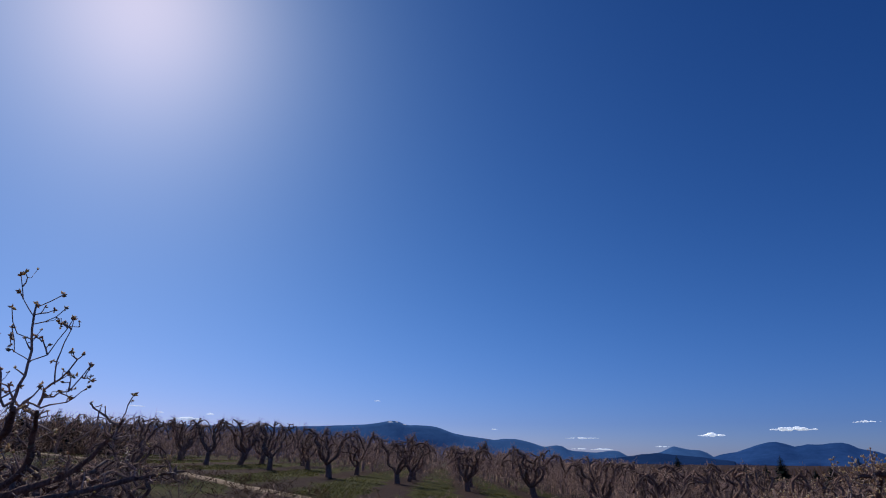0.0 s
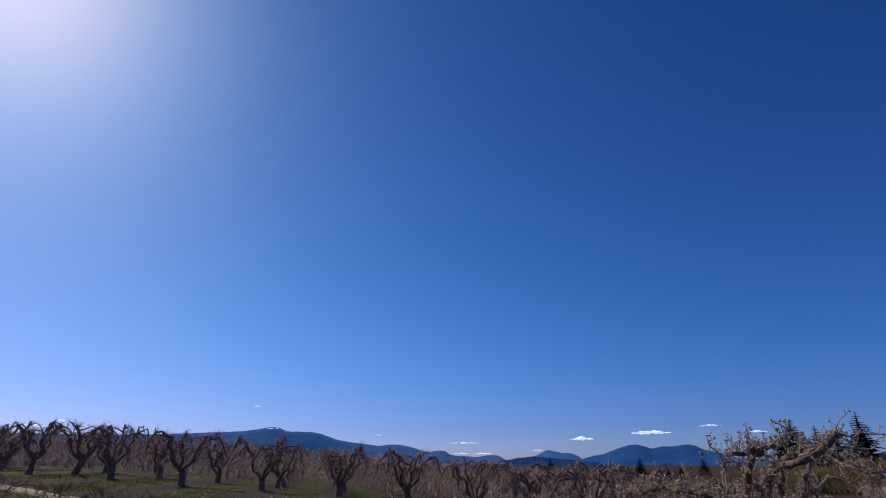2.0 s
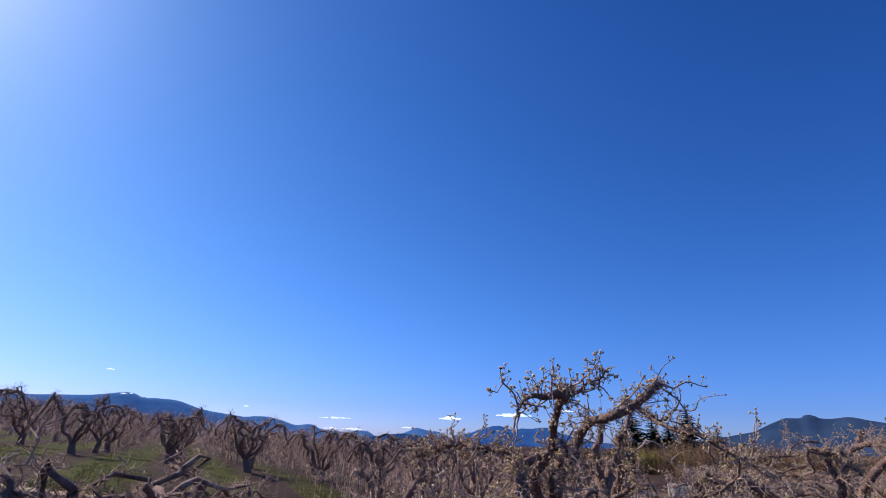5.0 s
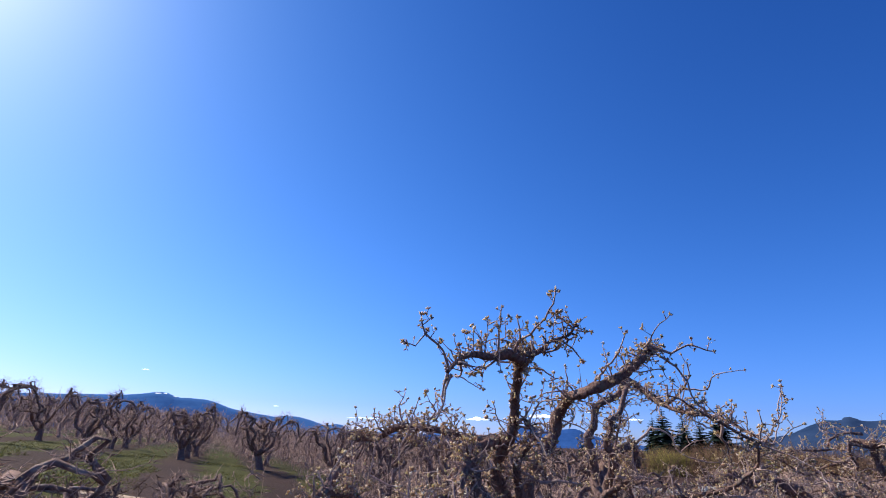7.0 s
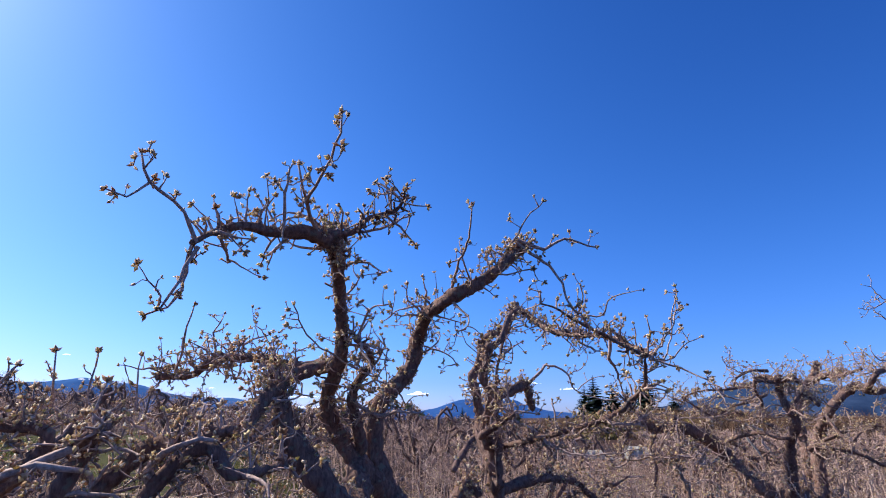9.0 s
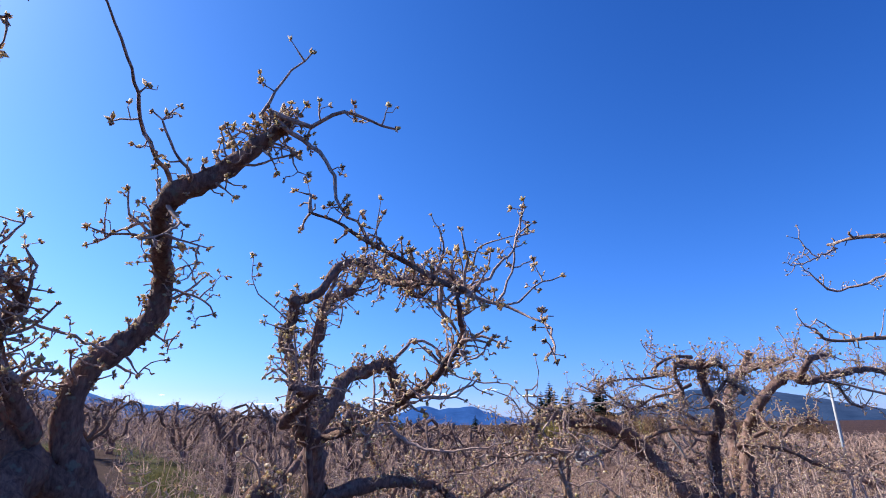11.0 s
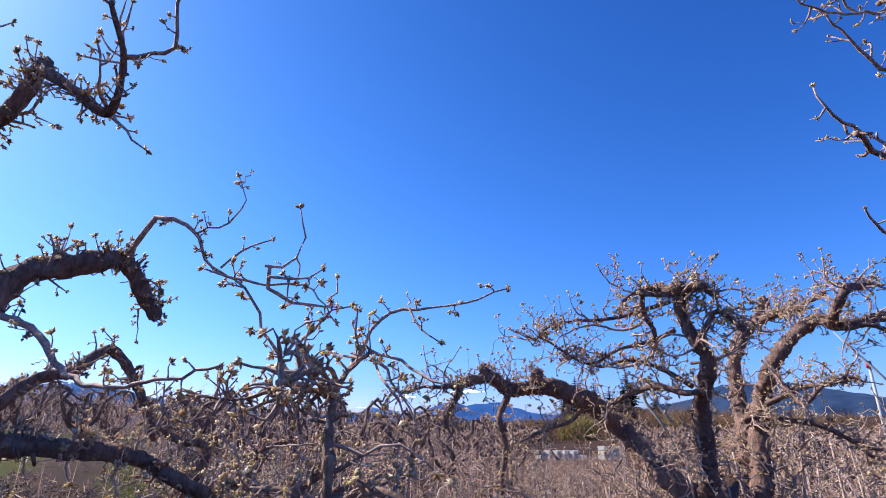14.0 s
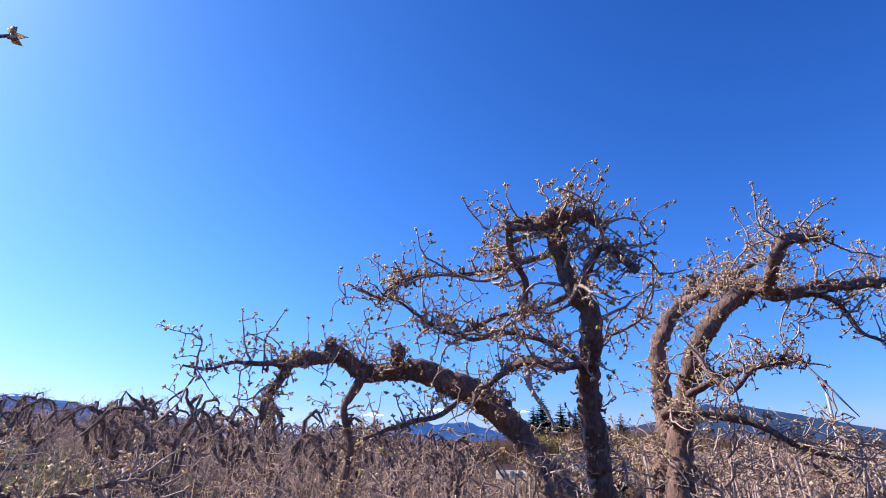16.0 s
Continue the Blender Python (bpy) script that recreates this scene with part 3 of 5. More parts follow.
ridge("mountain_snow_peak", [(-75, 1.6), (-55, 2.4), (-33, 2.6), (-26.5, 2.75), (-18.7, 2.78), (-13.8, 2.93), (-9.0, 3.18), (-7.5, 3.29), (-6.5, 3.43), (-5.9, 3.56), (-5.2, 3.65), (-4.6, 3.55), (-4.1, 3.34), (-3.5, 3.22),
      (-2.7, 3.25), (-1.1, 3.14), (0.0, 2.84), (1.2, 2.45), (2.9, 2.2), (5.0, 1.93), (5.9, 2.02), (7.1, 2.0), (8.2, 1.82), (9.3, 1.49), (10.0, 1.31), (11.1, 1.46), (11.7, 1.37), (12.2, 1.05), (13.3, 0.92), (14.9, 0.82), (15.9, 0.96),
      (17.0, 0.92), (17.7, 0.55), (18.7, 0.45), (24, 0.2), (30, 0)], 4300, MOUNT_FAR, "long forested mountain in painted blue haze with a snow-streaked summit", seed=2)
ridge("mountain_small_peak", [(15, 0.1), (18.4, 0.5), (19.7, 0.71), (20.5, 0.84), (21.2, 1.11), (21.9, 1.4), (22.5, 1.27), (23.2, 1.12), (24.1, 1.07), (24.6, 0.88), (25.1, 0.53), (29, 0.1)], 4000, MOUNT_FAR, "small forested peak in painted blue haze on the skyline", seed=3)
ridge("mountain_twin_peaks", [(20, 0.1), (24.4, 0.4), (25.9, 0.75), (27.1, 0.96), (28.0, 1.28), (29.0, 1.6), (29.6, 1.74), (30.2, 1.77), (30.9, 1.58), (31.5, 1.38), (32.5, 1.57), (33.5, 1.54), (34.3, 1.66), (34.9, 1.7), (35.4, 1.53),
      (35.9, 1.23), (37.1, 0.97), (38.2, 0.6), (41, 0.3), (46, -0.1)], 3700, MOUNT_MID, "twin-peaked forested mountain in deep painted blue haze", seed=4)
ridge("low_forest_ridge", [(-20, -0.3), (5, -0.1), (14, 0.2), (18.2, 0.55), (19.0, 0.7), (20.5, 0.8), (22.2, 0.63), (23.6, 0.54), (25, 0.37), (26.7, 0.15), (28.5, -0.1), (45, -0.2), (52, 0.2)], 3000, MOUNT_DARK, "low dark forested ridge in painted blue haze across the valley", seed=8)
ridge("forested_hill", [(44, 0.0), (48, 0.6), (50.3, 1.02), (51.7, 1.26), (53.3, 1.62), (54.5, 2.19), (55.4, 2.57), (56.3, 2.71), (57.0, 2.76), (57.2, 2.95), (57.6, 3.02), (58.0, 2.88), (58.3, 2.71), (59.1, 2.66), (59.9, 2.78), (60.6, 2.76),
      (61.5, 2.56), (62.7, 2.3), (66, 1.6), (70, 0.7), (76, 0.2), (85, 0.4), (95, 1.2), (110, 1.0)], 2600, MOUNT_NEAR, "dark forested hill with cleared patches, tinted blue by painted haze", rough=5, seed=5)


def snow_patch(bearing, elev, w, h, seed):
    rng = np.random.default_rng(seed)
    a, d = radians(bearing), 4100.0
    c = np.array((math.sin(a) * d, math.cos(a) * d, d * math.tan(radians(elev)) + 3))
    right = np.array((math.cos(a), -math.sin(a), 0))
    pts = [c + right * w * math.cos(t) * rng.uniform(0.6, 1.1) + (np.array((0, 0, 1.0)) + 3.5 * np.array((math.sin(a), math.cos(a), 0))) * h * math.sin(t) * rng.uniform(0.5, 1.1) for t in np.linspace(0, math.tau, 12, endpoint=False)]
    g = Geo()
    g.add([c] + pts, [(0, i + 1, (i + 1) % 12 + 1) for i in range(12)])
    tagged(new("snowfield", g.mesh("snowfield", SNOW)), "white snow streak below the mountain summit", "snow", "snow streaks", "structure")


for i, (b_, e_, w_, h_) in enumerate([(-5.45, 3.5, 22, 5), (-4.85, 3.52, 12, 5), (-4.0, 3.28, 14, 2), (-27.5, 2.75, 40, 5), (-30.5, 2.62, 30, 4)]):
    snow_patch(b_, e_, w_, h_, i)


def cloud(bearing, elev, w, h, seed):
    rng = np.random.default_rng(seed)
    a, d = radians(bearing), 4600.0
    c = np.array((math.sin(a) * d, math.cos(a) * d, d * math.tan(radians(elev)) + 3))
    right, ahead = np.array((math.cos(a), -math.sin(a), 0)), np.array((math.sin(a), math.cos(a), 0))
    g = Geo()
    for _ in range(int(10 + w / 4)):
        q = rng.uniform(-1, 1)
        s = h * (1 - 0.75 * abs(q)) * rng.uniform(0.35, 0.8)
        p = c + right * w * q + np.array((0, 0, rng.uniform(0.0, 0.9) * s)) + ahead * rng.uniform(-20, 20)
        v = []
        for i in range(5):
            t = math.pi * (i + 0.5) / 5
            for j in range(8):
                k = s * rng.uniform(0.85, 1.15)
                v.append(p + k * (right * math.sin(t) * math.cos(math.tau * j / 8) * 1.7 + ahead * math.sin(t) * math.sin(math.tau * j / 8)) + np.array((0, 0, k * 0.55 * math.cos(t))))
        g.add(v, tube_faces(5, 8) + [tuple(reversed(range(8)))])
    tagged(new("cloud", g.mesh("cloud", CLOUD)), "small flat-bottomed white cloud low over the mountains", "cloud", "fair-weather clouds", "structure")


for i, row in enumerate([(-6.9, 5.5, 26, 8), (13.6, 2.1, 130, 11), (25.3, 2.3, 95, 24), (31.7, 2.73, 145, 26), (36.9, 3.24, 80, 10), (-24.7, 3.25, 110, 22), (-29.0, 4.2, 55, 9), (-22.7, 3.75, 28, 11),
                         (15.4, 1.08, 85, 12), (5.1, 2.9, 24, 7), (20.9, 1.36, 50, 9), (-27.0, 3.75, 22, 9), (40.5, 2.6, 70, 12), (13.3, 1.12, 60, 9)]):
    cloud(*row, 40 + i)

# ---- the pear trees along the way ----
limbs, shoots = [], []
limbs.append([(-0.01, -0.05, 2.34, 0.1), (-0.21, -0.15, 2.5, 0.085), (-0.49, -0.2, 2.77, 0.07), (-0.68, -0.3, 3.04, 0.062), (-0.72, -0.45, 3.21, 0.056), (-0.75, -0.82, 3.5, 0.048), (-0.84, -1.03, 3.77, 0.046), (-0.99, -1.35, 3.97, 0.044), (-1.14, -1.65, 4.06, 0.045)])
limbs.append([(-1.1, -1.65, 4.03, 0.045), (-1.27, -1.68, 4.06, 0.046), (-1.44, -1.72, 4.02, 0.03), (-1.6, -1.75, 4.02, 0.022), (-1.73, -1.79, 3.96, 0.018), (-1.85, -1.85, 3.86, 0.015)])
limbs.append([(-1.16, -1.65, 4.07, 0.035), (-0.99, -1.7, 4.09, 0.024), (-0.89, -1.75, 4.19, 0.014), (-0.74, -1.8, 4.25, 0.011), (-0.7, -1.85, 4.33, 0.008)])
limbs.append([(-0.01, -0.05, 2.34, 0.1), (-0.16, -0.1, 2.62, 0.085), (-0.22, -0.15, 2.9, 0.08), (-0.16, -0.15, 3.14, 0.074), (0.09, -0.15, 3.41, 0.07), (0.13, -0.25, 3.68, 0.06), (0.06, -0.55, 3.84, 0.056), (0.03, -1.05, 3.93, 0.052), (0.23, -1.25, 4.07, 0.046), (0.45, -1.45, 4.33, 0.038)])
limbs.append([(-0.74, -0.65, 3.37, 0.045), (-0.68, -0.65, 3.41, 0.045), (-0.94, -0.35, 3.39, 0.042), (-1.26, -0.15, 3.47, 0.04), (-1.5, 0.45, 3.51, 0.036), (-1.67, 0.75, 3.39, 0.032), (-1.94, 0.65, 3.35, 0.03)])
limbs.append([(-0.72, -0.55, 3.4, 0.055), (-1.04, -0.65, 3.3, 0.05), (-1.27, -0.85, 3.13, 0.046), (-1.41, -0.95, 2.95, 0.042), (-1.67, -1.05, 2.89, 0.034), (-1.95, -1.25, 2.75, 0.028)])
limbs.append([(-0.34, -0.17, 2.62, 0.11), (-0.58, -0.7, 2.27, 0.11), (-0.72, -0.7, 2.46, 0.1), (-0.93, -0.7, 2.7, 0.09), (-1.09, -0.7, 2.92, 0.075), (-1.17, -0.7, 3.19, 0.055), (-1.21, -0.65, 3.31, 0.04)])
limbs.append([(-0.44, -0.19, 2.72, 0.05), (-0.36, -0.25, 2.77, 0.05), (-0.55, -0.55, 3.17, 0.036), (-0.47, -0.75, 3.41, 0.024), (-0.67, -1.05, 3.54, 0.014)])
shoots.append([(-1.85, -1.85, 3.86, 0.012), (-1.94, -1.9, 4.0, 0.01), (-2.1, -1.95, 4.1, 0.008), (-2.15, -1.99, 4.24, 0.005)])
shoots.append([(-2.1, -1.95, 4.1, 0.007), (-2.18, -1.97, 4.0, 0.005), (-2.27, -1.97, 4.03, 0.004)])
shoots.append([(-1.84, -1.85, 3.84, 0.011), (-1.88, -1.87, 3.73, 0.009), (-1.94, -1.9, 3.57, 0.007), (-1.97, -1.9, 3.5, 0.005)])
shoots.append([(-1.21, -1.67, 4.05, 0.014), (-1.2, -1.7, 4.08, 0.014), (-1.35, -2.05, 4.11, 0.011), (-1.32, -2.3, 4.19, 0.008), (-1.31, -2.45, 4.31, 0.006), (-1.32, -2.52, 4.4, 0.004)])
shoots.append([(-1.35, -2.05, 4.11, 0.009), (-1.42, -2.15, 4.17, 0.006), (-1.43, -2.15, 4.26, 0.005)])
shoots.append([(-1.51, -1.75, 4.04, 0.006), (-1.52, -1.8, 4.19, 0.004), (-1.54, -1.85, 4.3, 0.003)])
shoots.append([(0.45, -1.45, 4.33, 0.016), (0.62, -1.55, 4.25, 0.013), (0.77, -1.65, 4.32, 0.01), (1.04, -1.7, 4.28, 0.006)])
shoots.append([(0.4, -1.45, 4.3, 0.01), (0.47, -1.55, 4.47, 0.006), (0.58, -1.65, 4.61, 0.004)])
shoots.append([(0.07, -1.09, 3.96, 0.014), (0.08, -1.05, 3.99, 0.014), (-0.09, -1.45, 4.05, 0.01), (-0.17, -1.75, 4.17, 0.007), (-0.3, -2.02, 4.28, 0.004)])
shoots.append([(0.45, -1.45, 4.31, 0.014), (0.72, -1.55, 4.08, 0.011), (0.77, -1.65, 3.8, 0.008), (0.95, -1.65, 3.64, 0.005)])
shoots.append([(-0.09, -0.15, 3.21, 0.008), (-0.1, -0.35, 3.22, 0.008), (-1.02, -1.15, 3.47, 0.006), (-1.23, -1.35, 3.68, 0.004)])
shoots.append([(-1.83, -0.65, 3.3, 0.009), (-1.81, -0.85, 3.5, 0.007), (-1.78, -0.95, 3.71, 0.004)])
shoots.append([(-0.53, -0.52, 3.13, 0.016), (-0.41, -0.75, 3.01, 0.016), (-0.35, -0.95, 3.04, 0.013), (-0.24, -1.15, 3.02, 0.007)])
pear_tree((7.95, 10.65, -1.18), [(0, 0, -0.25, 0.176), (0, 0, 0.15, 0.143), (0.04, -0.05, 2.12, 0.13), (-0.01, -0.05, 2.34, 0.12)], limbs, "old pear tree with two knotty upright limbs and opening buds", "near pear trees", 21, amount=2.0, budsize=0.033, reach=0.75, lively=0.7, shoots=shoots)

limbs, shoots = [], []
limbs.append([(-0.26, -0.27, 2.97, 0.0714), (-0.41, -0.45, 3.15, 0.063), (-0.49, -0.65, 3.37, 0.0521), (-0.53, -0.73, 3.52, 0.0487), (-0.62, -0.75, 3.64, 0.0487), (-0.6, -0.8, 3.82, 0.0437), (-0.61, -0.85, 3.96, 0.0403)])
limbs.append([(-0.62, -0.84, 3.94, 0.0378), (-0.39, -0.75, 4.05, 0.0353), (-0.18, -0.64, 4.33, 0.0353), (0.11, -0.45, 4.45, 0.0319), (0.1, -0.85, 4.2, 0.0277), (0.04, -1.28, 4.06, 0.0252), (0.05, -1.85, 3.94, 0.0185), (-0.22, -2.55, 3.69, 0.0134)])
limbs.append([(-0.16, -0.14, 2.66, 0.0246), (-0.22, -0.35, 2.59, 0.0246), (-0.29, -0.45, 2.89, 0.0213), (-0.34, -0.55, 3.29, 0.0183), (-0.36, -0.6, 3.69, 0.0157), (-0.34, -0.65, 3.9, 0.0148), (-0.19, -0.64, 4.3, 0.0138)])
limbs.append([(-0.3, -0.47, 2.96, 0.0302), (-0.14, -0.45, 2.97, 0.0302), (-0.11, -1.25, 3.12, 0.0262), (-0.22, -1.95, 3.24, 0.0232), (-0.19, -2.15, 3.32, 0.0212), (-0.18, -2.25, 3.39, 0.0197), (-0.17, -2.35, 3.44, 0.0176), (-0.18, -2.45, 3.52, 0.0156), (-0.22, -2.5, 3.57, 0.0136), (-0.25, -2.55, 3.65, 0.0121), (-0.28, -2.57, 3.68, 0.0101)])
limbs.append([(-0.23, -2.55, 3.71, 0.0168), (-0.34, -2.5, 3.75, 0.0151), (-0.48, -2.35, 3.88, 0.0134), (-0.63, -2.25, 3.97, 0.0118), (-0.79, -2.15, 4.09, 0.0092), (-0.94, -2.15, 4.11, 0.0067)])
limbs.append([(-0.17, -0.15, 2.71, 0.0756), (-0.05, 0.05, 2.82, 0.0756), (0.0, 0.35, 3.08, 0.0689), (0.07, 0.45, 3.26, 0.0638), (-0.0, 0.4, 3.5, 0.0588), (-0.06, 0.4, 3.74, 0.0554), (0.03, 0.35, 3.93, 0.0521), (0.03, 0.25, 4.19, 0.047), (0.24, 0.05, 4.34, 0.042), (0.34, -0.05, 4.61, 0.0386)])
limbs.append([(0.34, -0.05, 4.58, 0.0319), (0.57, -0.25, 4.37, 0.0286), (0.74, -0.38, 4.23, 0.0235), (0.79, -0.65, 4.41, 0.0151), (0.72, -0.85, 4.55, 0.0101)])
limbs.append([(0.01, 0.36, 3.1, 0.0928), (0.06, 0.35, 3.08, 0.0928), (0.21, 0.45, 3.27, 0.0852), (0.39, 0.51, 3.52, 0.0764), (0.68, 0.5, 3.62, 0.0677), (0.9, 0.6, 3.67, 0.0568), (1.09, 0.75, 3.38, 0.0437)])
limbs.append([(0.05, 1.15, 2.59, 0.042), (0.24, 1.25, 2.77, 0.042), (0.45, 1.3, 2.98, 0.0403), (0.64, 1.29, 3.03, 0.0386), (0.84, 1.5, 3.23, 0.037), (1.06, 1.55, 2.96, 0.0336), (1.21, 1.55, 2.59, 0.0286)])
limbs.append([(-0.11, -0.08, 2.45, 0.0672), (-0.02, -0.05, 2.48, 0.0672), (0.34, -0.1, 2.56, 0.0588), (0.62, -0.12, 2.58, 0.0504), (1.05, -0.05, 2.52, 0.042), (1.31, 0.05, 2.39, 0.0378), (1.69, 0.15, 2.15, 0.0336)])
limbs.append([(-0.37, -0.45, 3.12, 0.042), (-0.54, -0.55, 3.08, 0.0378), (-0.46, -0.95, 3.27, 0.0336), (-0.64, -1.25, 3.26, 0.0302), (-0.76, -1.45, 3.26, 0.0168)])
shoots.append([(-0.22, -2.55, 3.68, 0.01), (0.1, -2.55, 3.98, 0.007), (0.22, -2.53, 4.31, 0.004)])
shoots.append([(-0.22, -2.55, 3.68, 0.009), (-0.05, -2.75, 3.59, 0.007), (-0.04, -2.95, 3.46, 0.006), (-0.21, -3.15, 3.29, 0.004)])
shoots.append([(-0.23, -2.55, 3.72, 0.009), (-0.24, -2.6, 3.84, 0.008), (-0.28, -2.65, 3.89, 0.006), (-0.31, -2.65, 3.99, 0.004)])
shoots.append([(-0.23, -2.55, 3.71, 0.014), (-0.05, -2.45, 3.69, 0.011), (0.08, -2.4, 3.7, 0.009), (0.25, -2.39, 3.72, 0.007), (0.37, -2.4, 3.83, 0.006), (0.56, -2.45, 3.91, 0.004)])
shoots.append([(0.06, -2.45, 3.7, 0.008), (0.15, -2.47, 3.87, 0.006), (0.19, -2.5, 4.09, 0.005), (0.21, -2.53, 4.26, 0.004)])
shoots.append([(0.16, -2.48, 3.9, 0.005), (0.27, -2.45, 3.94, 0.004), (0.38, -2.4, 4.0, 0.003)])
shoots.append([(0.03, -1.91, 3.92, 0.016), (0.05, -1.85, 3.77, 0.016), (0.23, -1.75, 3.68, 0.012), (0.36, -1.65, 3.57, 0.009), (0.39, -1.65, 3.46, 0.006)])
shoots.append([(0.88, 0.59, 3.67, 0.022), (0.89, 0.55, 3.67, 0.022), (0.98, 0.35, 3.84, 0.02), (1.02, 0.3, 3.92, 0.018), (1.24, 0.15, 3.82, 0.014), (1.38, 0.15, 3.59, 0.01), (1.61, -0.05, 3.48, 0.008), (1.86, -0.25, 3.44, 0.006), (1.99, -0.45, 3.2, 0.004)])
shoots.append([(0.79, -0.65, 4.41, 0.013), (0.99, -0.85, 4.41, 0.01), (0.99, -1.05, 4.58, 0.008), (1.17, -1.35, 4.62, 0.004)])
shoots.append([(0.72, -0.85, 4.55, 0.01), (0.63, -0.95, 4.66, 0.007), (0.53, -0.95, 4.82, 0.004)])
shoots.append([(1.25, 0.15, 3.8, 0.008), (1.27, 0.1, 3.81, 0.008), (1.43, 0.05, 3.88, 0.006), (1.51, 0.0, 4.03, 0.004), (1.45, -0.01, 4.18, 0.003)])
shoots.append([(1.42, 0.15, 3.6, 0.008), (1.58, 0.05, 3.74, 0.006), (1.69, -0.05, 3.77, 0.004)])
shoots.append([(0.75, -0.38, 4.23, 0.009), (0.86, -0.45, 4.06, 0.006), (0.94, -0.45, 4.02, 0.004)])
shoots.append([(-0.6, -0.8, 3.82, 0.006), (-0.62, -0.85, 3.8, 0.006), (-0.81, -0.85, 3.92, 0.005), (-0.9, -0.85, 4.03, 0.004), (-0.92, -0.83, 4.26, 0.003)])
shoots.append([(-0.54, -1.09, 3.27, 0.01), (-0.58, -1.05, 3.3, 0.01), (-0.76, -1.15, 3.42, 0.008), (-0.87, -1.25, 3.36, 0.006)])
shoots.append([(0.23, 0.46, 3.29, 0.02), (0.52, 0.15, 3.16, 0.02), (0.75, -0.15, 2.91, 0.016), (0.97, -0.45, 2.83, 0.01), (1.36, -0.85, 2.9, 0.006)])
pear_tree((9.6, 11.45, -1.45), [(0, 0, -0.25, 0.14), (0, 0, 0.15, 0.108), (-0.07, -0.05, 2.32, 0.086), (-0.14, -0.1, 2.55, 0.085), (-0.2, -0.2, 2.85, 0.08), (-0.28, -0.28, 3.01, 0.072)], limbs, "tall gnarled pear tree with a forked trunk and opening buds", "near pear trees", 22, amount=1.3, curl=0.27, lively=0.6, reach=0.65, budsize=0.032, bark=MIDBARK, shoots=shoots)

limbs, shoots = [], []
limbs.append([(0.06, 0.01, 2.54, 0.0205), (0.07, 0.02, 2.63, 0.0191), (0.1, 0.1, 2.79, 0.0178), (0.14, 0.12, 2.93, 0.0152), (0.2, 0.12, 3.01, 0.0112), (0.32, 0.22, 3.1, 0.0092)])
limbs.append([(0.14, 0.12, 2.92, 0.0119), (0.01, 0.22, 2.9, 0.0106), (-0.13, 0.32, 2.9, 0.0092), (-0.25, 0.42, 2.87, 0.0079), (-0.49, 0.62, 2.92, 0.0059)])
limbs.append([(0.12, 0.12, 2.86, 0.0106), (0.01, -0.08, 2.95, 0.0086), (-0.12, -0.28, 2.94, 0.0066), (-0.27, -0.48, 2.89, 0.0046)])
limbs.append([(0.13, 0.12, 2.93, 0.0125), (0.07, 0.04, 2.99, 0.0112), (-0.03, -0.03, 2.95, 0.0092), (-0.1, -0.08, 2.87, 0.0073), (-0.17, -0.08, 2.84, 0.0053)])
limbs.append([(0.12, 0.12, 2.85, 0.0112), (-0.0, 0.17, 2.91, 0.0099), (-0.12, 0.22, 2.86, 0.0079), (-0.22, 0.22, 2.82, 0.0059)])
limbs.append([(0.06, 0.01, 2.46, 0.0198), (0.09, -0.08, 2.46, 0.0198), (0.15, -0.18, 2.5, 0.0185), (0.22, -0.28, 2.49, 0.0172), (0.3, -0.38, 2.42, 0.0158)])
limbs.append([(0.1, -0.08, 2.48, 0.0198), (0.03, 0.02, 2.46, 0.0172), (-0.08, 0.12, 2.5, 0.0145), (-0.21, 0.22, 2.52, 0.0092)])
shoots.append([(0.3, -0.38, 2.42, 0.013), (0.35, -0.38, 2.4, 0.013), (0.39, -0.4, 2.43, 0.012), (0.44, -0.42, 2.45, 0.01), (0.5, -0.43, 2.43, 0.004)])
shoots.append([(-0.23, 0.12, 3.44, 0.008), (-0.15, 0.12, 3.44, 0.007), (-0.09, 0.12, 3.49, 0.006), (-0.06, 0.12, 3.6, 0.005), (-0.09, 0.12, 3.75, 0.003)])
shoots.append([(-0.21, 0.12, 3.44, 0.01), (-0.21, 0.12, 3.34, 0.01), (-0.1, 0.12, 3.28, 0.008), (0.0, 0.12, 3.28, 0.006), (0.12, 0.12, 3.28, 0.004)])
shoots.append([(-0.21, 0.12, 3.39, 0.007), (-0.21, 0.07, 3.39, 0.007), (-0.13, 0.07, 3.38, 0.006), (-0.04, 0.07, 3.39, 0.005), (0.02, 0.07, 3.44, 0.003)])
shoots.append([(0.04, 0.02, 2.98, 0.009), (-0.07, 0.12, 3.07, 0.009), (0.01, 0.1, 3.16, 0.008), (0.07, 0.08, 3.26, 0.006), (0.17, 0.07, 3.28, 0.004)])
shoots.append([(0.3, 0.2, 3.08, 0.008), (0.38, 0.17, 3.0, 0.008), (0.43, 0.12, 2.89, 0.006), (0.49, 0.1, 2.81, 0.005), (0.52, 0.08, 2.68, 0.003)])
shoots.append([(0.09, 0.06, 2.72, 0.009), (0.12, 0.12, 2.68, 0.009), (0.23, 0.02, 2.63, 0.007), (0.35, -0.08, 2.67, 0.006), (0.48, -0.18, 2.55, 0.004)])
shoots.append([(0.09, 0.12, 3.28, 0.006), (0.09, 0.12, 3.32, 0.006), (0.11, 0.12, 3.35, 0.005), (0.11, 0.12, 3.42, 0.003)])
shoots.append([(0.25, 0.17, 3.06, 0.012), (0.36, 0.27, 3.22, 0.01), (0.47, 0.32, 3.32, 0.009), (0.64, 0.17, 3.33, 0.007), (0.77, 0.02, 3.34, 0.006), (0.95, -0.09, 3.41, 0.004)])
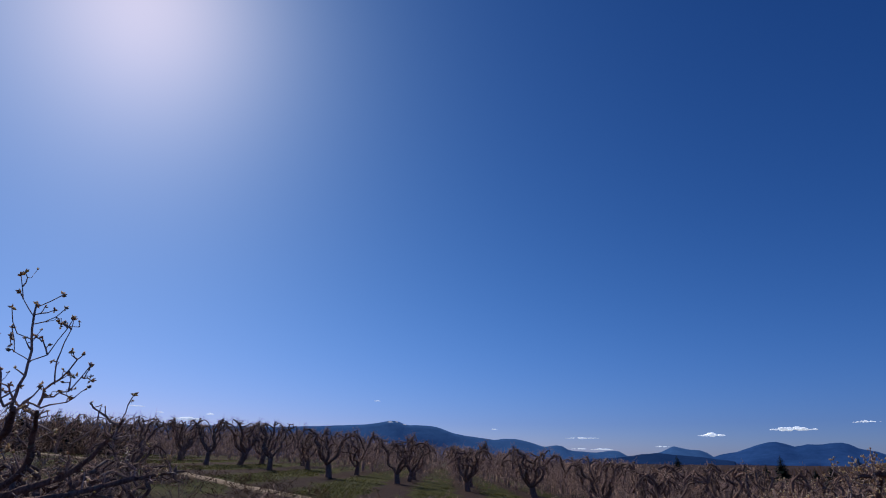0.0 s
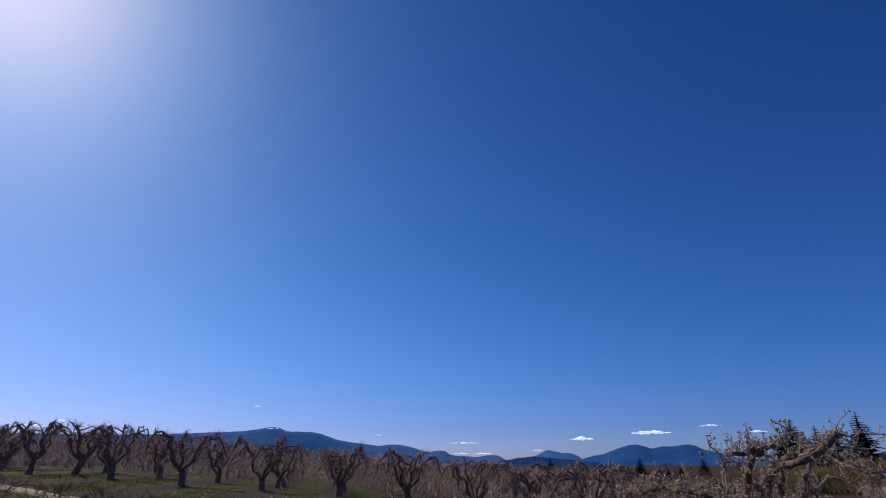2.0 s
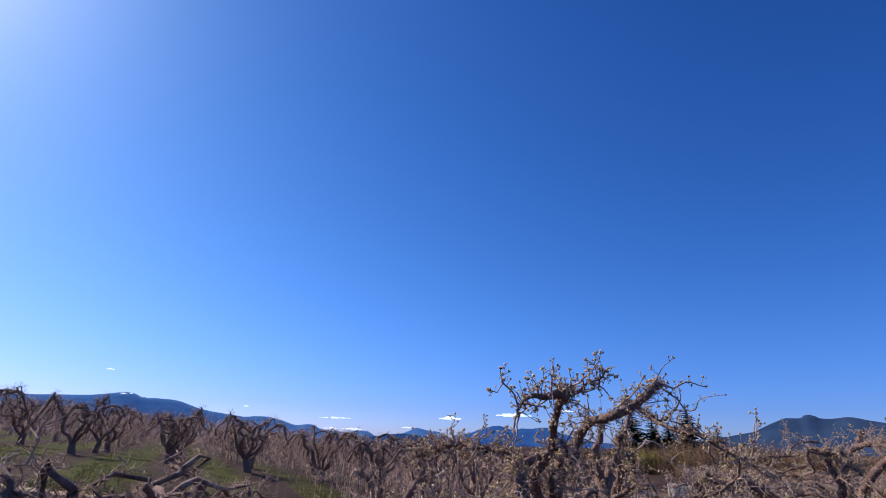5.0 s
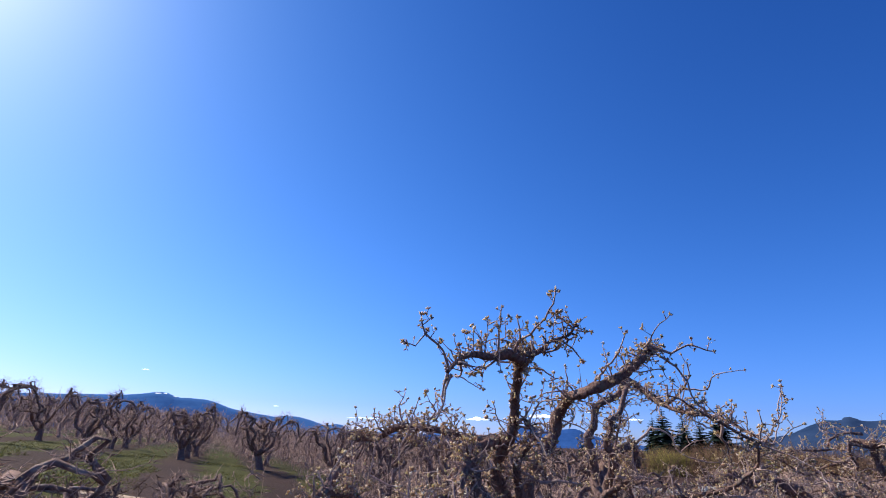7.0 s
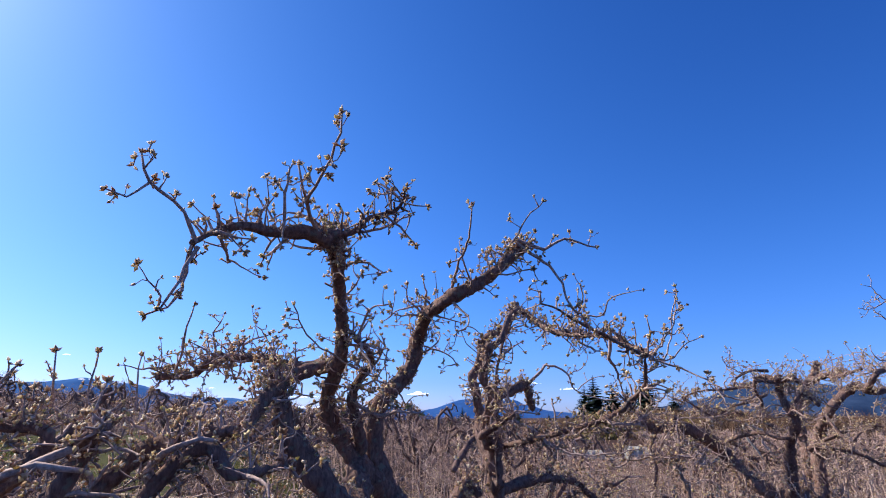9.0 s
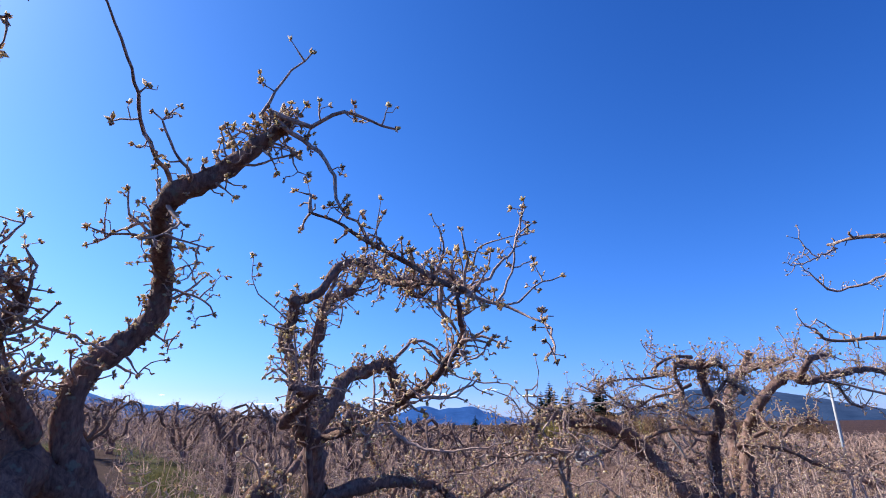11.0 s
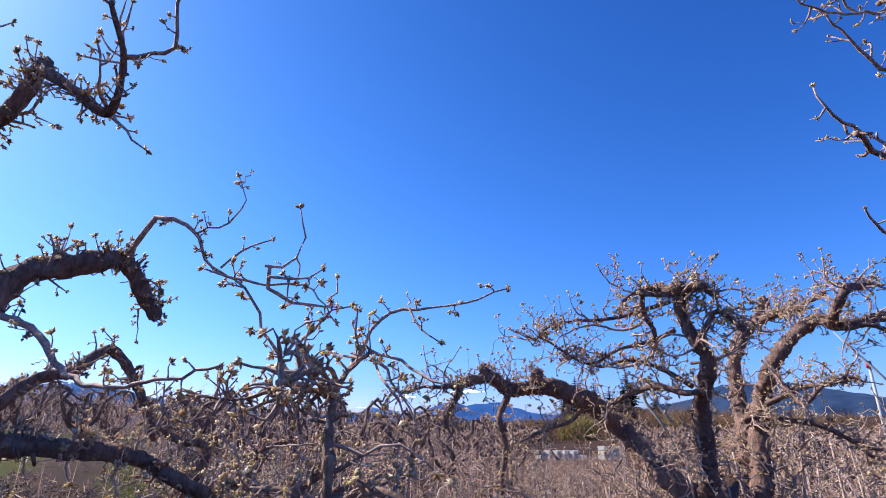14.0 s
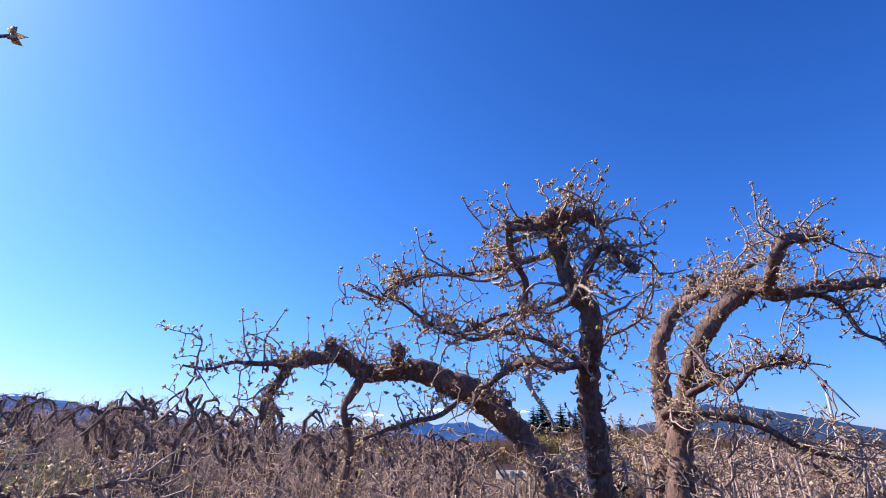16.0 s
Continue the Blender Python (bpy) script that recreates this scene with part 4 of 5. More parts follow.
shoots.append([(0.32, 0.22, 3.1, 0.01), (0.4, 0.02, 3.03, 0.008), (0.46, -0.18, 2.93, 0.006), (0.53, -0.28, 2.91, 0.004)])
shoots.append([(0.32, 0.22, 3.1, 0.007), (0.27, -0.08, 2.93, 0.006), (0.3, -0.18, 2.84, 0.005), (0.31, -0.23, 2.76, 0.003)])
shoots.append([(0.54, 0.22, 3.33, 0.007), (0.56, 0.12, 3.21, 0.005), (0.61, 0.02, 3.13, 0.004)])
shoots.append([(0.01, 0.22, 2.9, 0.01), (-0.16, 0.22, 3.11, 0.008), (-0.29, 0.22, 3.35, 0.006), (-0.47, 0.32, 3.45, 0.004)])
shoots.append([(0.24, 0.12, 3.06, 0.008), (0.18, 0.02, 3.15, 0.006), (0.18, 0.02, 3.25, 0.004)])
pear_tree((11.32, 10.38, -1.55), [(0, 0, -0.25, 0.03), (0, 0, 0.15, 0.025), (0.05, 0.0, 2.4, 0.0224), (0.07, 0.02, 2.62, 0.0198)], limbs, "slender young pear tree with pale bark and clustered buds", "near pear trees", 23, amount=1.0, budsize=0.032, reach=0.45, start=0.45, bark=PALEBARK, shoots=shoots)

limbs, shoots = [], []
limbs.append([(-0.12, -0.25, 2.61, 0.14), (-0.15, -0.15, 2.62, 0.14), (-0.23, 0.22, 2.82, 0.13), (0.0, 0.65, 2.98, 0.125), (-0.1, 1.0, 3.4, 0.125), (-0.68, 0.9, 3.7, 0.12), (-1.01, 0.85, 3.79, 0.11), (-1.28, 0.95, 3.9, 0.1), (-1.5, 1.1, 3.9, 0.092), (-1.79, 1.15, 3.88, 0.082), (-2.02, 1.2, 4.03, 0.078), (-2.2, 1.2, 3.98, 0.062), (-2.58, 1.1, 3.9, 0.05)])
limbs.append([(-2.55, 1.1, 3.9, 0.032), (-2.75, 1.14, 3.88, 0.022), (-2.97, 1.2, 3.88, 0.015), (-3.15, 1.25, 3.82, 0.011), (-3.34, 1.28, 3.84, 0.008)])
limbs.append([(-2.0, 1.2, 3.98, 0.07), (-2.05, 1.23, 4.06, 0.056), (-2.09, 1.25, 4.13, 0.05)])
limbs.append([(-1.5, 1.0, 3.9, 0.07), (-1.54, 0.88, 3.97, 0.058), (-1.54, 0.86, 4.03, 0.06)])
limbs.append([(-0.11, -0.25, 2.63, 0.11), (-0.4, -0.45, 2.75, 0.11), (-0.65, -0.65, 3.17, 0.09), (-0.9, -0.85, 3.56, 0.08), (-1.07, -1.05, 3.76, 0.073), (-1.21, -1.25, 3.99, 0.066), (-1.3, -1.2, 4.14, 0.06), (-1.33, -1.15, 4.34, 0.056), (-1.42, -1.2, 4.52, 0.056), (-1.48, -1.25, 4.61, 0.055)])
limbs.append([(-1.48, -1.25, 4.61, 0.03), (-1.65, -0.95, 4.67, 0.03), (-1.52, -1.05, 4.72, 0.045), (-1.48, -1.25, 4.64, 0.05), (-1.39, -1.4, 4.68, 0.046), (-1.25, -1.45, 4.61, 0.03)])
limbs.append([(-1.65, -0.95, 4.67, 0.03), (-1.55, -0.85, 4.51, 0.028), (-1.43, -0.85, 4.32, 0.024), (-1.39, -0.75, 4.1, 0.018)])
limbs.append([(-1.3, -1.2, 4.14, 0.03), (-1.38, -1.25, 4.12, 0.03), (-1.32, -1.45, 4.4, 0.028), (-1.29, -1.55, 4.35, 0.028), (-1.24, -1.65, 4.23, 0.024)])
limbs.append([(-0.08, -0.25, 2.71, 0.12), (0.53, -0.05, 2.52, 0.12), (0.98, 0.05, 2.83, 0.11), (1.36, 0.2, 3.24, 0.1), (1.58, 0.33, 3.75, 0.095), (1.52, 0.25, 4.2, 0.09), (1.66, 0.2, 4.52, 0.085), (1.9, 0.1, 4.78, 0.078), (1.86, -0.35, 4.87, 0.062), (1.84, -0.64, 4.86, 0.05)])
limbs.append([(1.86, 0.12, 4.74, 0.072), (2.05, 0.09, 4.95, 0.068), (2.18, 0.07, 5.12, 0.066)])
limbs.append([(1.86, -0.3, 4.86, 0.04), (1.7, -0.45, 4.81, 0.036), (1.42, -0.95, 4.9, 0.03), (1.32, -1.15, 4.92, 0.022)])
limbs.append([(0.57, -0.04, 2.55, 0.1464), (0.66, -0.25, 2.53, 0.1464), (0.86, -0.25, 2.85, 0.122), (1.03, -0.2, 3.3, 0.1098), (1.27, -0.18, 3.73, 0.1025), (0.98, -0.6, 4.13, 0.0952), (1.0, -0.8, 4.36, 0.0891), (1.2, -1.05, 4.62, 0.0805), (1.19, -1.3, 4.51, 0.0732), (1.32, -1.45, 4.53, 0.061), (1.89, -1.6, 4.63, 0.0549), (2.51, -1.7, 4.72, 0.0488), (3.17, -1.8, 4.66, 0.0244)])
limbs.append([(1.19, -1.3, 4.51, 0.05), (1.04, -1.3, 4.53, 0.05), (0.62, -1.6, 4.64, 0.048), (0.64, -1.7, 4.79, 0.048), (1.09, -1.75, 4.88, 0.03)])
limbs.append([(1.31, -1.45, 4.51, 0.028), (1.68, -1.55, 4.43, 0.024), (1.72, -1.65, 4.16, 0.018), (1.91, -1.75, 4.06, 0.012)])
limbs.append([(-1.07, -1.05, 3.76, 0.03), (-1.2, -0.95, 3.73, 0.03), (-1.21, -0.55, 3.81, 0.03), (-1.14, 0.05, 3.65, 0.026), (-1.07, -0.15, 3.51, 0.02)])
limbs.append([(1.05, -0.2, 3.34, 0.04), (0.8, -0.25, 3.5, 0.04), (1.25, -0.65, 3.44, 0.036), (1.43, -0.85, 3.34, 0.03), (1.75, -1.05, 3.14, 0.026), (2.09, -1.25, 3.05, 0.02)])
limbs.append([(0.98, -0.6, 4.13, 0.03), (0.8, -0.65, 4.04, 0.03), (0.56, -1.05, 3.64, 0.026), (0.69, -1.25, 3.82, 0.018), (1.25, -1.35, 3.89, 0.012)])
limbs.append([(-0.74, 0.93, 3.74, 0.03), (-0.75, 0.95, 3.68, 0.03), (-1.09, 0.85, 3.48, 0.026), (-1.45, 0.85, 3.4, 0.02), (-1.89, 0.85, 3.28, 0.014)])
shoots.append([(-1.52, -0.85, 4.46, 0.02), (-1.55, -0.85, 4.43, 0.02), (-1.63, -0.65, 4.34, 0.015), (-1.85, -0.45, 4.42, 0.011), (-2.22, -0.35, 4.28, 0.007), (-2.34, -0.35, 4.06, 0.004)])
shoots.append([(-1.6, -0.95, 4.65, 0.012), (-1.72, -0.95, 4.77, 0.008), (-1.79, -0.95, 4.8, 0.005)])
shoots.append([(-1.83, -0.5, 4.43, 0.008), (-2.02, -0.4, 4.56, 0.006), (-2.06, -0.36, 4.76, 0.004)])
shoots.append([(-1.39, -0.75, 4.1, 0.015), (-1.5, -0.45, 4.01, 0.012), (-1.61, -0.15, 4.09, 0.008), (-1.75, 0.05, 4.25, 0.005)])
shoots.append([(-1.52, -1.05, 4.69, 0.008), (-1.7, -1.05, 4.76, 0.006), (-1.73, -1.05, 4.93, 0.004)])
shoots.append([(-1.36, -1.42, 4.66, 0.006), (-1.35, -1.45, 4.77, 0.005), (-1.23, -1.45, 4.94, 0.003)])
shoots.append([(-1.26, -1.45, 4.61, 0.008), (-1.24, -1.55, 4.48, 0.006), (-1.18, -1.6, 4.4, 0.006), (-1.04, -1.65, 4.45, 0.003)])
limbs.append([(-1.76, 1.15, 3.86, 0.045), (-1.88, 1.15, 3.66, 0.04), (-1.95, 1.15, 3.5, 0.036), (-1.86, 1.15, 3.2, 0.03), (-1.9, 1.2, 2.7, 0.03)])
limbs.append([(-2.5, 1.1, 3.9, 0.04), (-2.58, 1.12, 3.72, 0.035), (-2.66, 1.15, 3.58, 0.03), (-2.68, 1.15, 3.45, 0.024)])
shoots.append([(0.64, -1.7, 4.79, 0.008), (0.6, -1.7, 4.8, 0.008), (0.28, -1.7, 4.83, 0.006), (0.18, -1.75, 5.15, 0.004)])
shoots.append([(-1.21, -0.55, 3.81, 0.018), (-1.35, -0.75, 3.58, 0.016), (-1.34, -0.85, 3.47, 0.012)])
shoots.append([(-1.21, -1.25, 3.99, 0.012), (-1.11, -1.45, 4.07, 0.008), (-0.99, -1.55, 4.2, 0.005)])
shoots.append([(1.05, -1.75, 4.9, 0.012), (1.37, -1.85, 4.8, 0.009), (1.82, -1.95, 4.78, 0.006)])
limbs.append([(-0.5, -0.38, 4.47, 0.03), (-0.74, -0.24, 4.35, 0.024), (-1.08, -0.06, 4.26, 0.02), (-1.4, 0.08, 4.11, 0.016), (-1.68, 0.22, 4.25, 0.013), (-1.93, 0.32, 4.41, 0.009)])
limbs.append([(-0.89, -0.67, 4.71, 0.026), (-1.24, -0.44, 4.59, 0.022), (-1.49, -0.23, 4.55, 0.018), (-1.76, -0.06, 4.55, 0.015), (-2.01, 0.11, 4.47, 0.011), (-2.11, 0.2, 4.31, 0.008)])
limbs.append([(-0.33, -0.38, 3.84, 0.03), (-0.68, -0.21, 4.06, 0.025), (-0.93, -0.02, 4.14, 0.02), (-1.26, 0.12, 4.07, 0.016), (-1.44, 0.19, 4.27, 0.012), (-1.61, 0.33, 4.13, 0.008)])
limbs.append([(0.72, -0.55, 3.64, 0.034), (0.82, -0.93, 3.81, 0.028), (0.84, -1.17, 3.84, 0.022), (0.94, -1.41, 3.91, 0.016), (1.01, -1.54, 3.85, 0.011)])
limbs.append([(-0.81, -0.67, 4.85, 0.03), (-1.08, -0.56, 4.86, 0.026), (-1.24, -0.38, 4.76, 0.022), (-1.25, -0.31, 4.63, 0.018)])
limbs.append([(-0.27, -0.35, 4.1, 0.02), (-0.21, -0.59, 4.12, 0.014), (-0.05, -0.83, 4.26, 0.008)])
broad_tree = pear_tree((16.5, 12.55, -2.3), [(0, 0, -0.25, 0.27), (0, 0, 0.15, 0.22), (-0.13, -0.25, 2.59, 0.2), (-0.08, -0.25, 2.71, 0.19)], limbs, "broad old pear tree with thick knuckled limbs and dense spurs", "near pear trees", 24, amount=1.15, lively=0.4, start=0.1, budsize=0.033, curl=0.5, bark=MIDBARK, shoots=shoots)
snag = Geo()
gnarled(snag, spline([(-0.34, -0.08, 3.83, 0.024), (-0.65, 0.06, 3.94, 0.024), (-0.66, 0.04, 3.8, 0.02), (-0.65, 0.03, 3.67, 0.018), (-0.6, -0.07, 3.5, 0.015), (-0.54, -0.12, 3.34, 0.01)], 0.03), 8, np.random.default_rng(6))
part("dead_branch", snag, DEADWOOD, broad_tree, "bleached white dead branch")

limbs, shoots = [], []
limbs.append([(-0.05, 0.05, 1.69, 0.075), (-0.05, 0.05, 1.74, 0.075), (-0.3, 0.2, 3.04, 0.06), (-0.7, 0.6, 4.24, 0.045), (-1.25, 1.2, 4.84, 0.028), (-1.65, 1.75, 4.99, 0.018), (-1.55, 2.1, 5.03, 0.013)])
limbs.append([(-0.3, 0.2, 3.04, 0.045), (-0.9, 1.0, 3.79, 0.03), (-1.55, 1.65, 4.09, 0.02), (-1.87, 2.15, 4.12, 0.014), (-2.09, 2.18, 4.19, 0.011)])
limbs.append([(-0.1, 0.1, 2.24, 0.05), (0.5, 0.2, 3.44, 0.04), (0.8, -0.2, 4.34, 0.025)])
shoots.append([(-1.55, 2.1, 5.03, 0.01), (-1.49, 2.1, 5.04, 0.01), (-1.82, 2.15, 4.91, 0.007), (-2.2, 2.16, 4.77, 0.005), (-2.44, 2.17, 4.77, 0.003)])
shoots.append([(-1.82, 2.15, 4.91, 0.006), (-2.05, 2.16, 5.0, 0.005), (-2.05, 2.17, 5.19, 0.003)])
shoots.append([(-1.58, 1.65, 4.96, 0.012), (-1.6, 1.7, 4.69, 0.012), (-1.74, 2.1, 4.58, 0.01), (-1.98, 2.15, 4.7, 0.007), (-2.15, 2.16, 4.77, 0.004)])
shoots.append([(-2.09, 2.18, 4.19, 0.009), (-2.35, 2.18, 4.24, 0.006), (-2.35, 2.2, 4.36, 0.003)])
shoots.append([(-1.61, 1.74, 4.1, 0.012), (-1.6, 1.8, 3.64, 0.012), (-1.94, 2.2, 3.76, 0.009), (-2.18, 2.2, 3.84, 0.004)])
pear_tree((15.3, 6.8, -1.84), [(0, 0, -0.25, 0.121), (0, 0, 0.15, 0.099), (-0.05, 0.05, 1.84, 0.09)], limbs, "pear tree with long pale lichened shoots", "near pear trees", 25, amount=0.12, budsize=0.018, bark=PALEBARK, shoots=shoots)

limbs, shoots = [], []
limbs.append([(-0.08, -0.3, 2.21, 0.042), (0.12, -0.5, 2.59, 0.035), (0.5, -0.9, 2.72, 0.0245), (0.65, -1.1, 2.84, 0.0154)])
limbs.append([(-0.08, -0.3, 2.21, 0.035), (0.39, -0.5, 2.48, 0.0245), (0.54, -0.7, 2.73, 0.0175), (0.67, -0.9, 2.86, 0.0126)])
limbs.append([(-0.08, -0.3, 2.21, 0.035), (0.32, 0.1, 2.43, 0.0245), (0.58, 0.1, 2.69, 0.014), (0.77, -0.1, 2.83, 0.0098)])
limbs.append([(-0.08, -0.3, 2.21, 0.035), (0.41, -0.1, 2.28, 0.0245), (0.72, 0.3, 2.39, 0.0175), (1.08, 0.5, 2.47, 0.0084)])
shoots.append([(0.65, -1.1, 2.84, 0.0112), (0.71, -1.15, 2.97, 0.0098), (0.74, -1.2, 3.17, 0.0084), (0.74, -1.25, 3.45, 0.0049)])
shoots.append([(0.67, -0.9, 2.86, 0.0098), (0.72, -0.95, 2.96, 0.0084), (0.83, -1.0, 3.03, 0.0063), (0.96, -1.05, 3.13, 0.0042), (0.98, -1.05, 3.17, 0.003)])
shoots.append([(0.71, -0.94, 2.93, 0.0056), (0.74, -0.95, 2.91, 0.0056), (0.92, -1.0, 2.96, 0.0042), (1.01, -1.0, 3.11, 0.003)])
shoots.append([(0.81, -1.0, 2.99, 0.0056), (0.78, -1.0, 3.14, 0.0042), (0.86, -1.05, 3.4, 0.003)])
shoots.append([(0.75, -1.2, 3.1, 0.0042), (0.86, -1.2, 3.15, 0.0035), (0.91, -1.2, 3.24, 0.003), (0.96, -1.2, 3.37, 0.003)])
shoots.append([(0.73, -1.2, 3.24, 0.0035), (0.63, -1.2, 3.28, 0.003), (0.55, -1.2, 3.44, 0.003)])
shoots.append([(0.72, -1.22, 3.38, 0.0035), (0.62, -1.22, 3.49, 0.003), (0.56, -1.22, 3.65, 0.003)])
shoots.append([(0.74, -1.22, 3.33, 0.0035), (0.86, -1.22, 3.38, 0.003), (0.91, -1.22, 3.43, 0.003)])
shoots.append([(0.75, -1.25, 3.43, 0.003), (0.84, -1.25, 3.47, 0.003), (0.89, -1.25, 3.51, 0.003)])
shoots.append([(0.77, -1.2, 3.1, 0.0035), (0.66, -1.2, 3.17, 0.003), (0.59, -1.2, 3.31, 0.003)])
shoots.append([(0.67, -1.11, 2.88, 0.0084), (0.68, -1.2, 2.84, 0.0084), (0.65, -1.25, 3.03, 0.0056), (0.6, -1.3, 3.25, 0.0035)])
shoots.append([(0.77, -0.1, 2.83, 0.0049), (0.85, -0.2, 2.93, 0.0042), (0.9, -0.23, 3.01, 0.003)])
pear_tree((-3.3, 4.5, 0.43), [(0, 0, -0.25, 0.135), (0, 0, 0.15, 0.11), (-0.08, -0.3, 2.21, 0.1)], limbs, "low pear tree with upright budding shoots", "near pear trees", 26, amount=0.4, budsize=0.027, shoots=shoots)

limbs, shoots = [], []
limbs.append([(0.05, 0.0, 0.31, 0.075), (0.2, -0.3, 1.11, 0.06), (1.25, -0.5, 2.29, 0.045), (1.49, -0.7, 2.37, 0.03), (1.7, -0.8, 2.45, 0.018)])
limbs.append([(0.05, 0.0, 0.31, 0.07), (-0.2, -0.1, 1.31, 0.06), (0.83, -0.4, 2.38, 0.04), (0.64, -0.5, 2.54, 0.02)])
limbs.append([(0.05, 0.0, 0.31, 0.07), (0.1, 0.5, 1.41, 0.05), (0.92, 0.7, 2.55, 0.035), (1.06, 0.7, 2.73, 0.02)])
limbs.append([(0.05, 0.0, 0.21, 0.07), (1.38, -0.7, 2.23, 0.04), (1.71, -0.9, 2.25, 0.03), (1.95, -1.0, 2.3, 0.018)])
limbs.append([(0.05, 0.0, 0.31, 0.06), (1.02, -0.8, 2.3, 0.04), (1.06, -1.1, 2.47, 0.025), (1.15, -1.2, 2.54, 0.014)])
shoots.append([(0.83, -0.4, 2.38, 0.008), (0.97, -0.2, 2.54, 0.008), (1.0, -0.3, 2.68, 0.006), (1.01, -0.3, 2.88, 0.004)])
shoots.append([(0.96, -0.22, 2.53, 0.008), (0.83, -0.2, 2.6, 0.008), (0.84, -0.3, 2.71, 0.006), (0.82, -0.3, 2.88, 0.004)])
shoots.append([(0.99, -0.25, 2.62, 0.008), (1.21, -0.3, 2.54, 0.008), (1.22, -0.3, 2.69, 0.006), (1.22, -0.3, 2.87, 0.004)])
shoots.append([(1.38, -0.7, 2.23, 0.018), (1.32, -0.7, 2.3, 0.018), (1.43, -0.8, 2.41, 0.015), (1.59, -0.9, 2.43, 0.01)])
shoots.append([(1.05, -1.02, 2.42, 0.02), (0.84, -1.1, 2.32, 0.02), (0.95, -1.2, 2.36, 0.016), (1.11, -1.2, 2.34, 0.01)])
pear_tree((4.7, 9.7, -0.71), [(0, 0, -0.25, 0.135), (0, 0, 0.15, 0.11), (0.05, 0.0, 0.41, 0.1)], limbs, "low spreading pear tree full of budding spurs", "near pear trees", 27, amount=1.3, reach=0.55, lively=0.3, budsize=0.033, shoots=shoots)

limbs, shoots = [], []
limbs.append([(0.0, -0.02, 1.06, 0.07), (0.82, -0.5, 2.54, 0.04), (0.68, -0.6, 2.74, 0.025), (0.52, -0.7, 2.83, 0.012)])
limbs.append([(0.0, -0.02, 1.06, 0.06), (1.2, -0.3, 2.49, 0.035), (1.28, -0.4, 2.7, 0.022), (1.5, -0.5, 2.78, 0.01)])
limbs.append([(0.0, -0.02, 0.96, 0.06), (1.48, -0.6, 2.4, 0.035), (1.73, -0.8, 2.55, 0.02), (1.9, -0.9, 2.67, 0.01)])
limbs.append([(0.0, -0.02, 0.86, 0.05), (1.69, -0.4, 2.24, 0.03), (2.14, -0.2, 2.29, 0.02), (2.68, 0.0, 2.4, 0.01)])
limbs.append([(0.0, -0.02, 1.16, 0.05), (0.85, 0.2, 2.58, 0.03), (0.99, 0.2, 2.78, 0.015)])
limbs.append([(0.0, -0.02, 0.86, 0.05), (0.88, -0.7, 2.36, 0.035), (1.15, -1.0, 2.45, 0.02), (1.38, -1.1, 2.42, 0.01)])
shoots.append([(1.28, -0.4, 2.7, 0.008), (1.55, -0.7, 2.73, 0.006), (1.73, -0.9, 2.83, 0.003)])
pear_tree((10.3, 12.9, -1.66), [(0, 0, -0.25, 0.121), (0, 0, 0.15, 0.099), (0.0, -0.02, 1.16, 0.09)], limbs, "low pear tree with tangled budding laterals", "near pear trees", 28, amount=1.4, reach=0.6, lively=0.25, budsize=0.033, shoots=shoots)

limbs = [[(0.02, 0.0, 1.45, 0.1), (0.08, 0.0, 1.75, 0.09), (-0.06, 0.02, 2.1, 0.088), (-0.14, 0.05, 2.42, 0.085), (-0.04, 0.08, 2.66, 0.06), (0.08, 0.05, 2.58, 0.045)],
         [(0.04, 0.0, 1.55, 0.07), (-0.25, 0.1, 1.9, 0.06), (-0.5, 0.2, 2.2, 0.045), (-0.75, 0.1, 2.3, 0.03), (-0.95, 0.0, 2.2, 0.018)],
         [(0.04, 0.0, 1.5, 0.06), (0.35, 0.25, 1.85, 0.05), (0.6, 0.4, 2.05, 0.035), (0.85, 0.45, 2.2, 0.02)]]
pear_tree((8.98, 11.05, -1.5), [(0, 0, -0.25, 0.16), (0, 0, 0.15, 0.13), (0.03, 0.0, 1.1, 0.11), (0.02, 0.0, 1.6, 0.11)], limbs, "low stooping pear tree with a dark knotted head", "near pear trees", 29, amount=1.0, reach=0.6, lively=0.3, budsize=0.034)


# ---- orchard ----
VARIANTS = []
for i in range(6):
    vr = np.random.default_rng(100 + i)
    VARIANTS.append(vase(vr, 4.4 + 0.3 * vr.random(), 2.75, int(vr.integers(4, 6)), 0.24))
FIRST = [None] * len(VARIANTS)
ROAD_X, ROAD_Y = [-70, -42, -29.7, -21.9, -15, -10.3, -6.2, -2.7, 3, 10, 22, 40], [85, 58, 47, 40.6, 35.6, 33, 31.4, 30.4, 29.2, 27.9, 25.5, 22]
# the front row on the bank, trunk by trunk: x, y, size
FRONT = [(-20.2, 57.4, 1.04), (-21.2, 67.2, 1.08), (-17.8, 73.0, 1.0), (-10.0, 50.6, 0.98), (-4.2, 53.0, 1.02), (2.2, 54.6, 1.04), (8.0, 51.6, 1.05), (3.0, 64.9, 1.0), (-9.2, 61.5, 1.0), (13.6, 50.2, 0.98), (15.2, 61.0, 1.0), (9.4, 63.0, 1.0), (-3.4, 67.0, 1.0), (-14.6, 62.0, 1.0),
         (-27.5, 60.0, 1.0), (-31.0, 68.0, 1.05), (20.0, 55.5, 1.0)]


DENSE = 6
for i in range(2):
    vr = np.random.default_rng(130 + i)
    VARIANTS.append(vase(vr, 4.0, 2.6, 5, 0.2))
    FIRST.append(None)


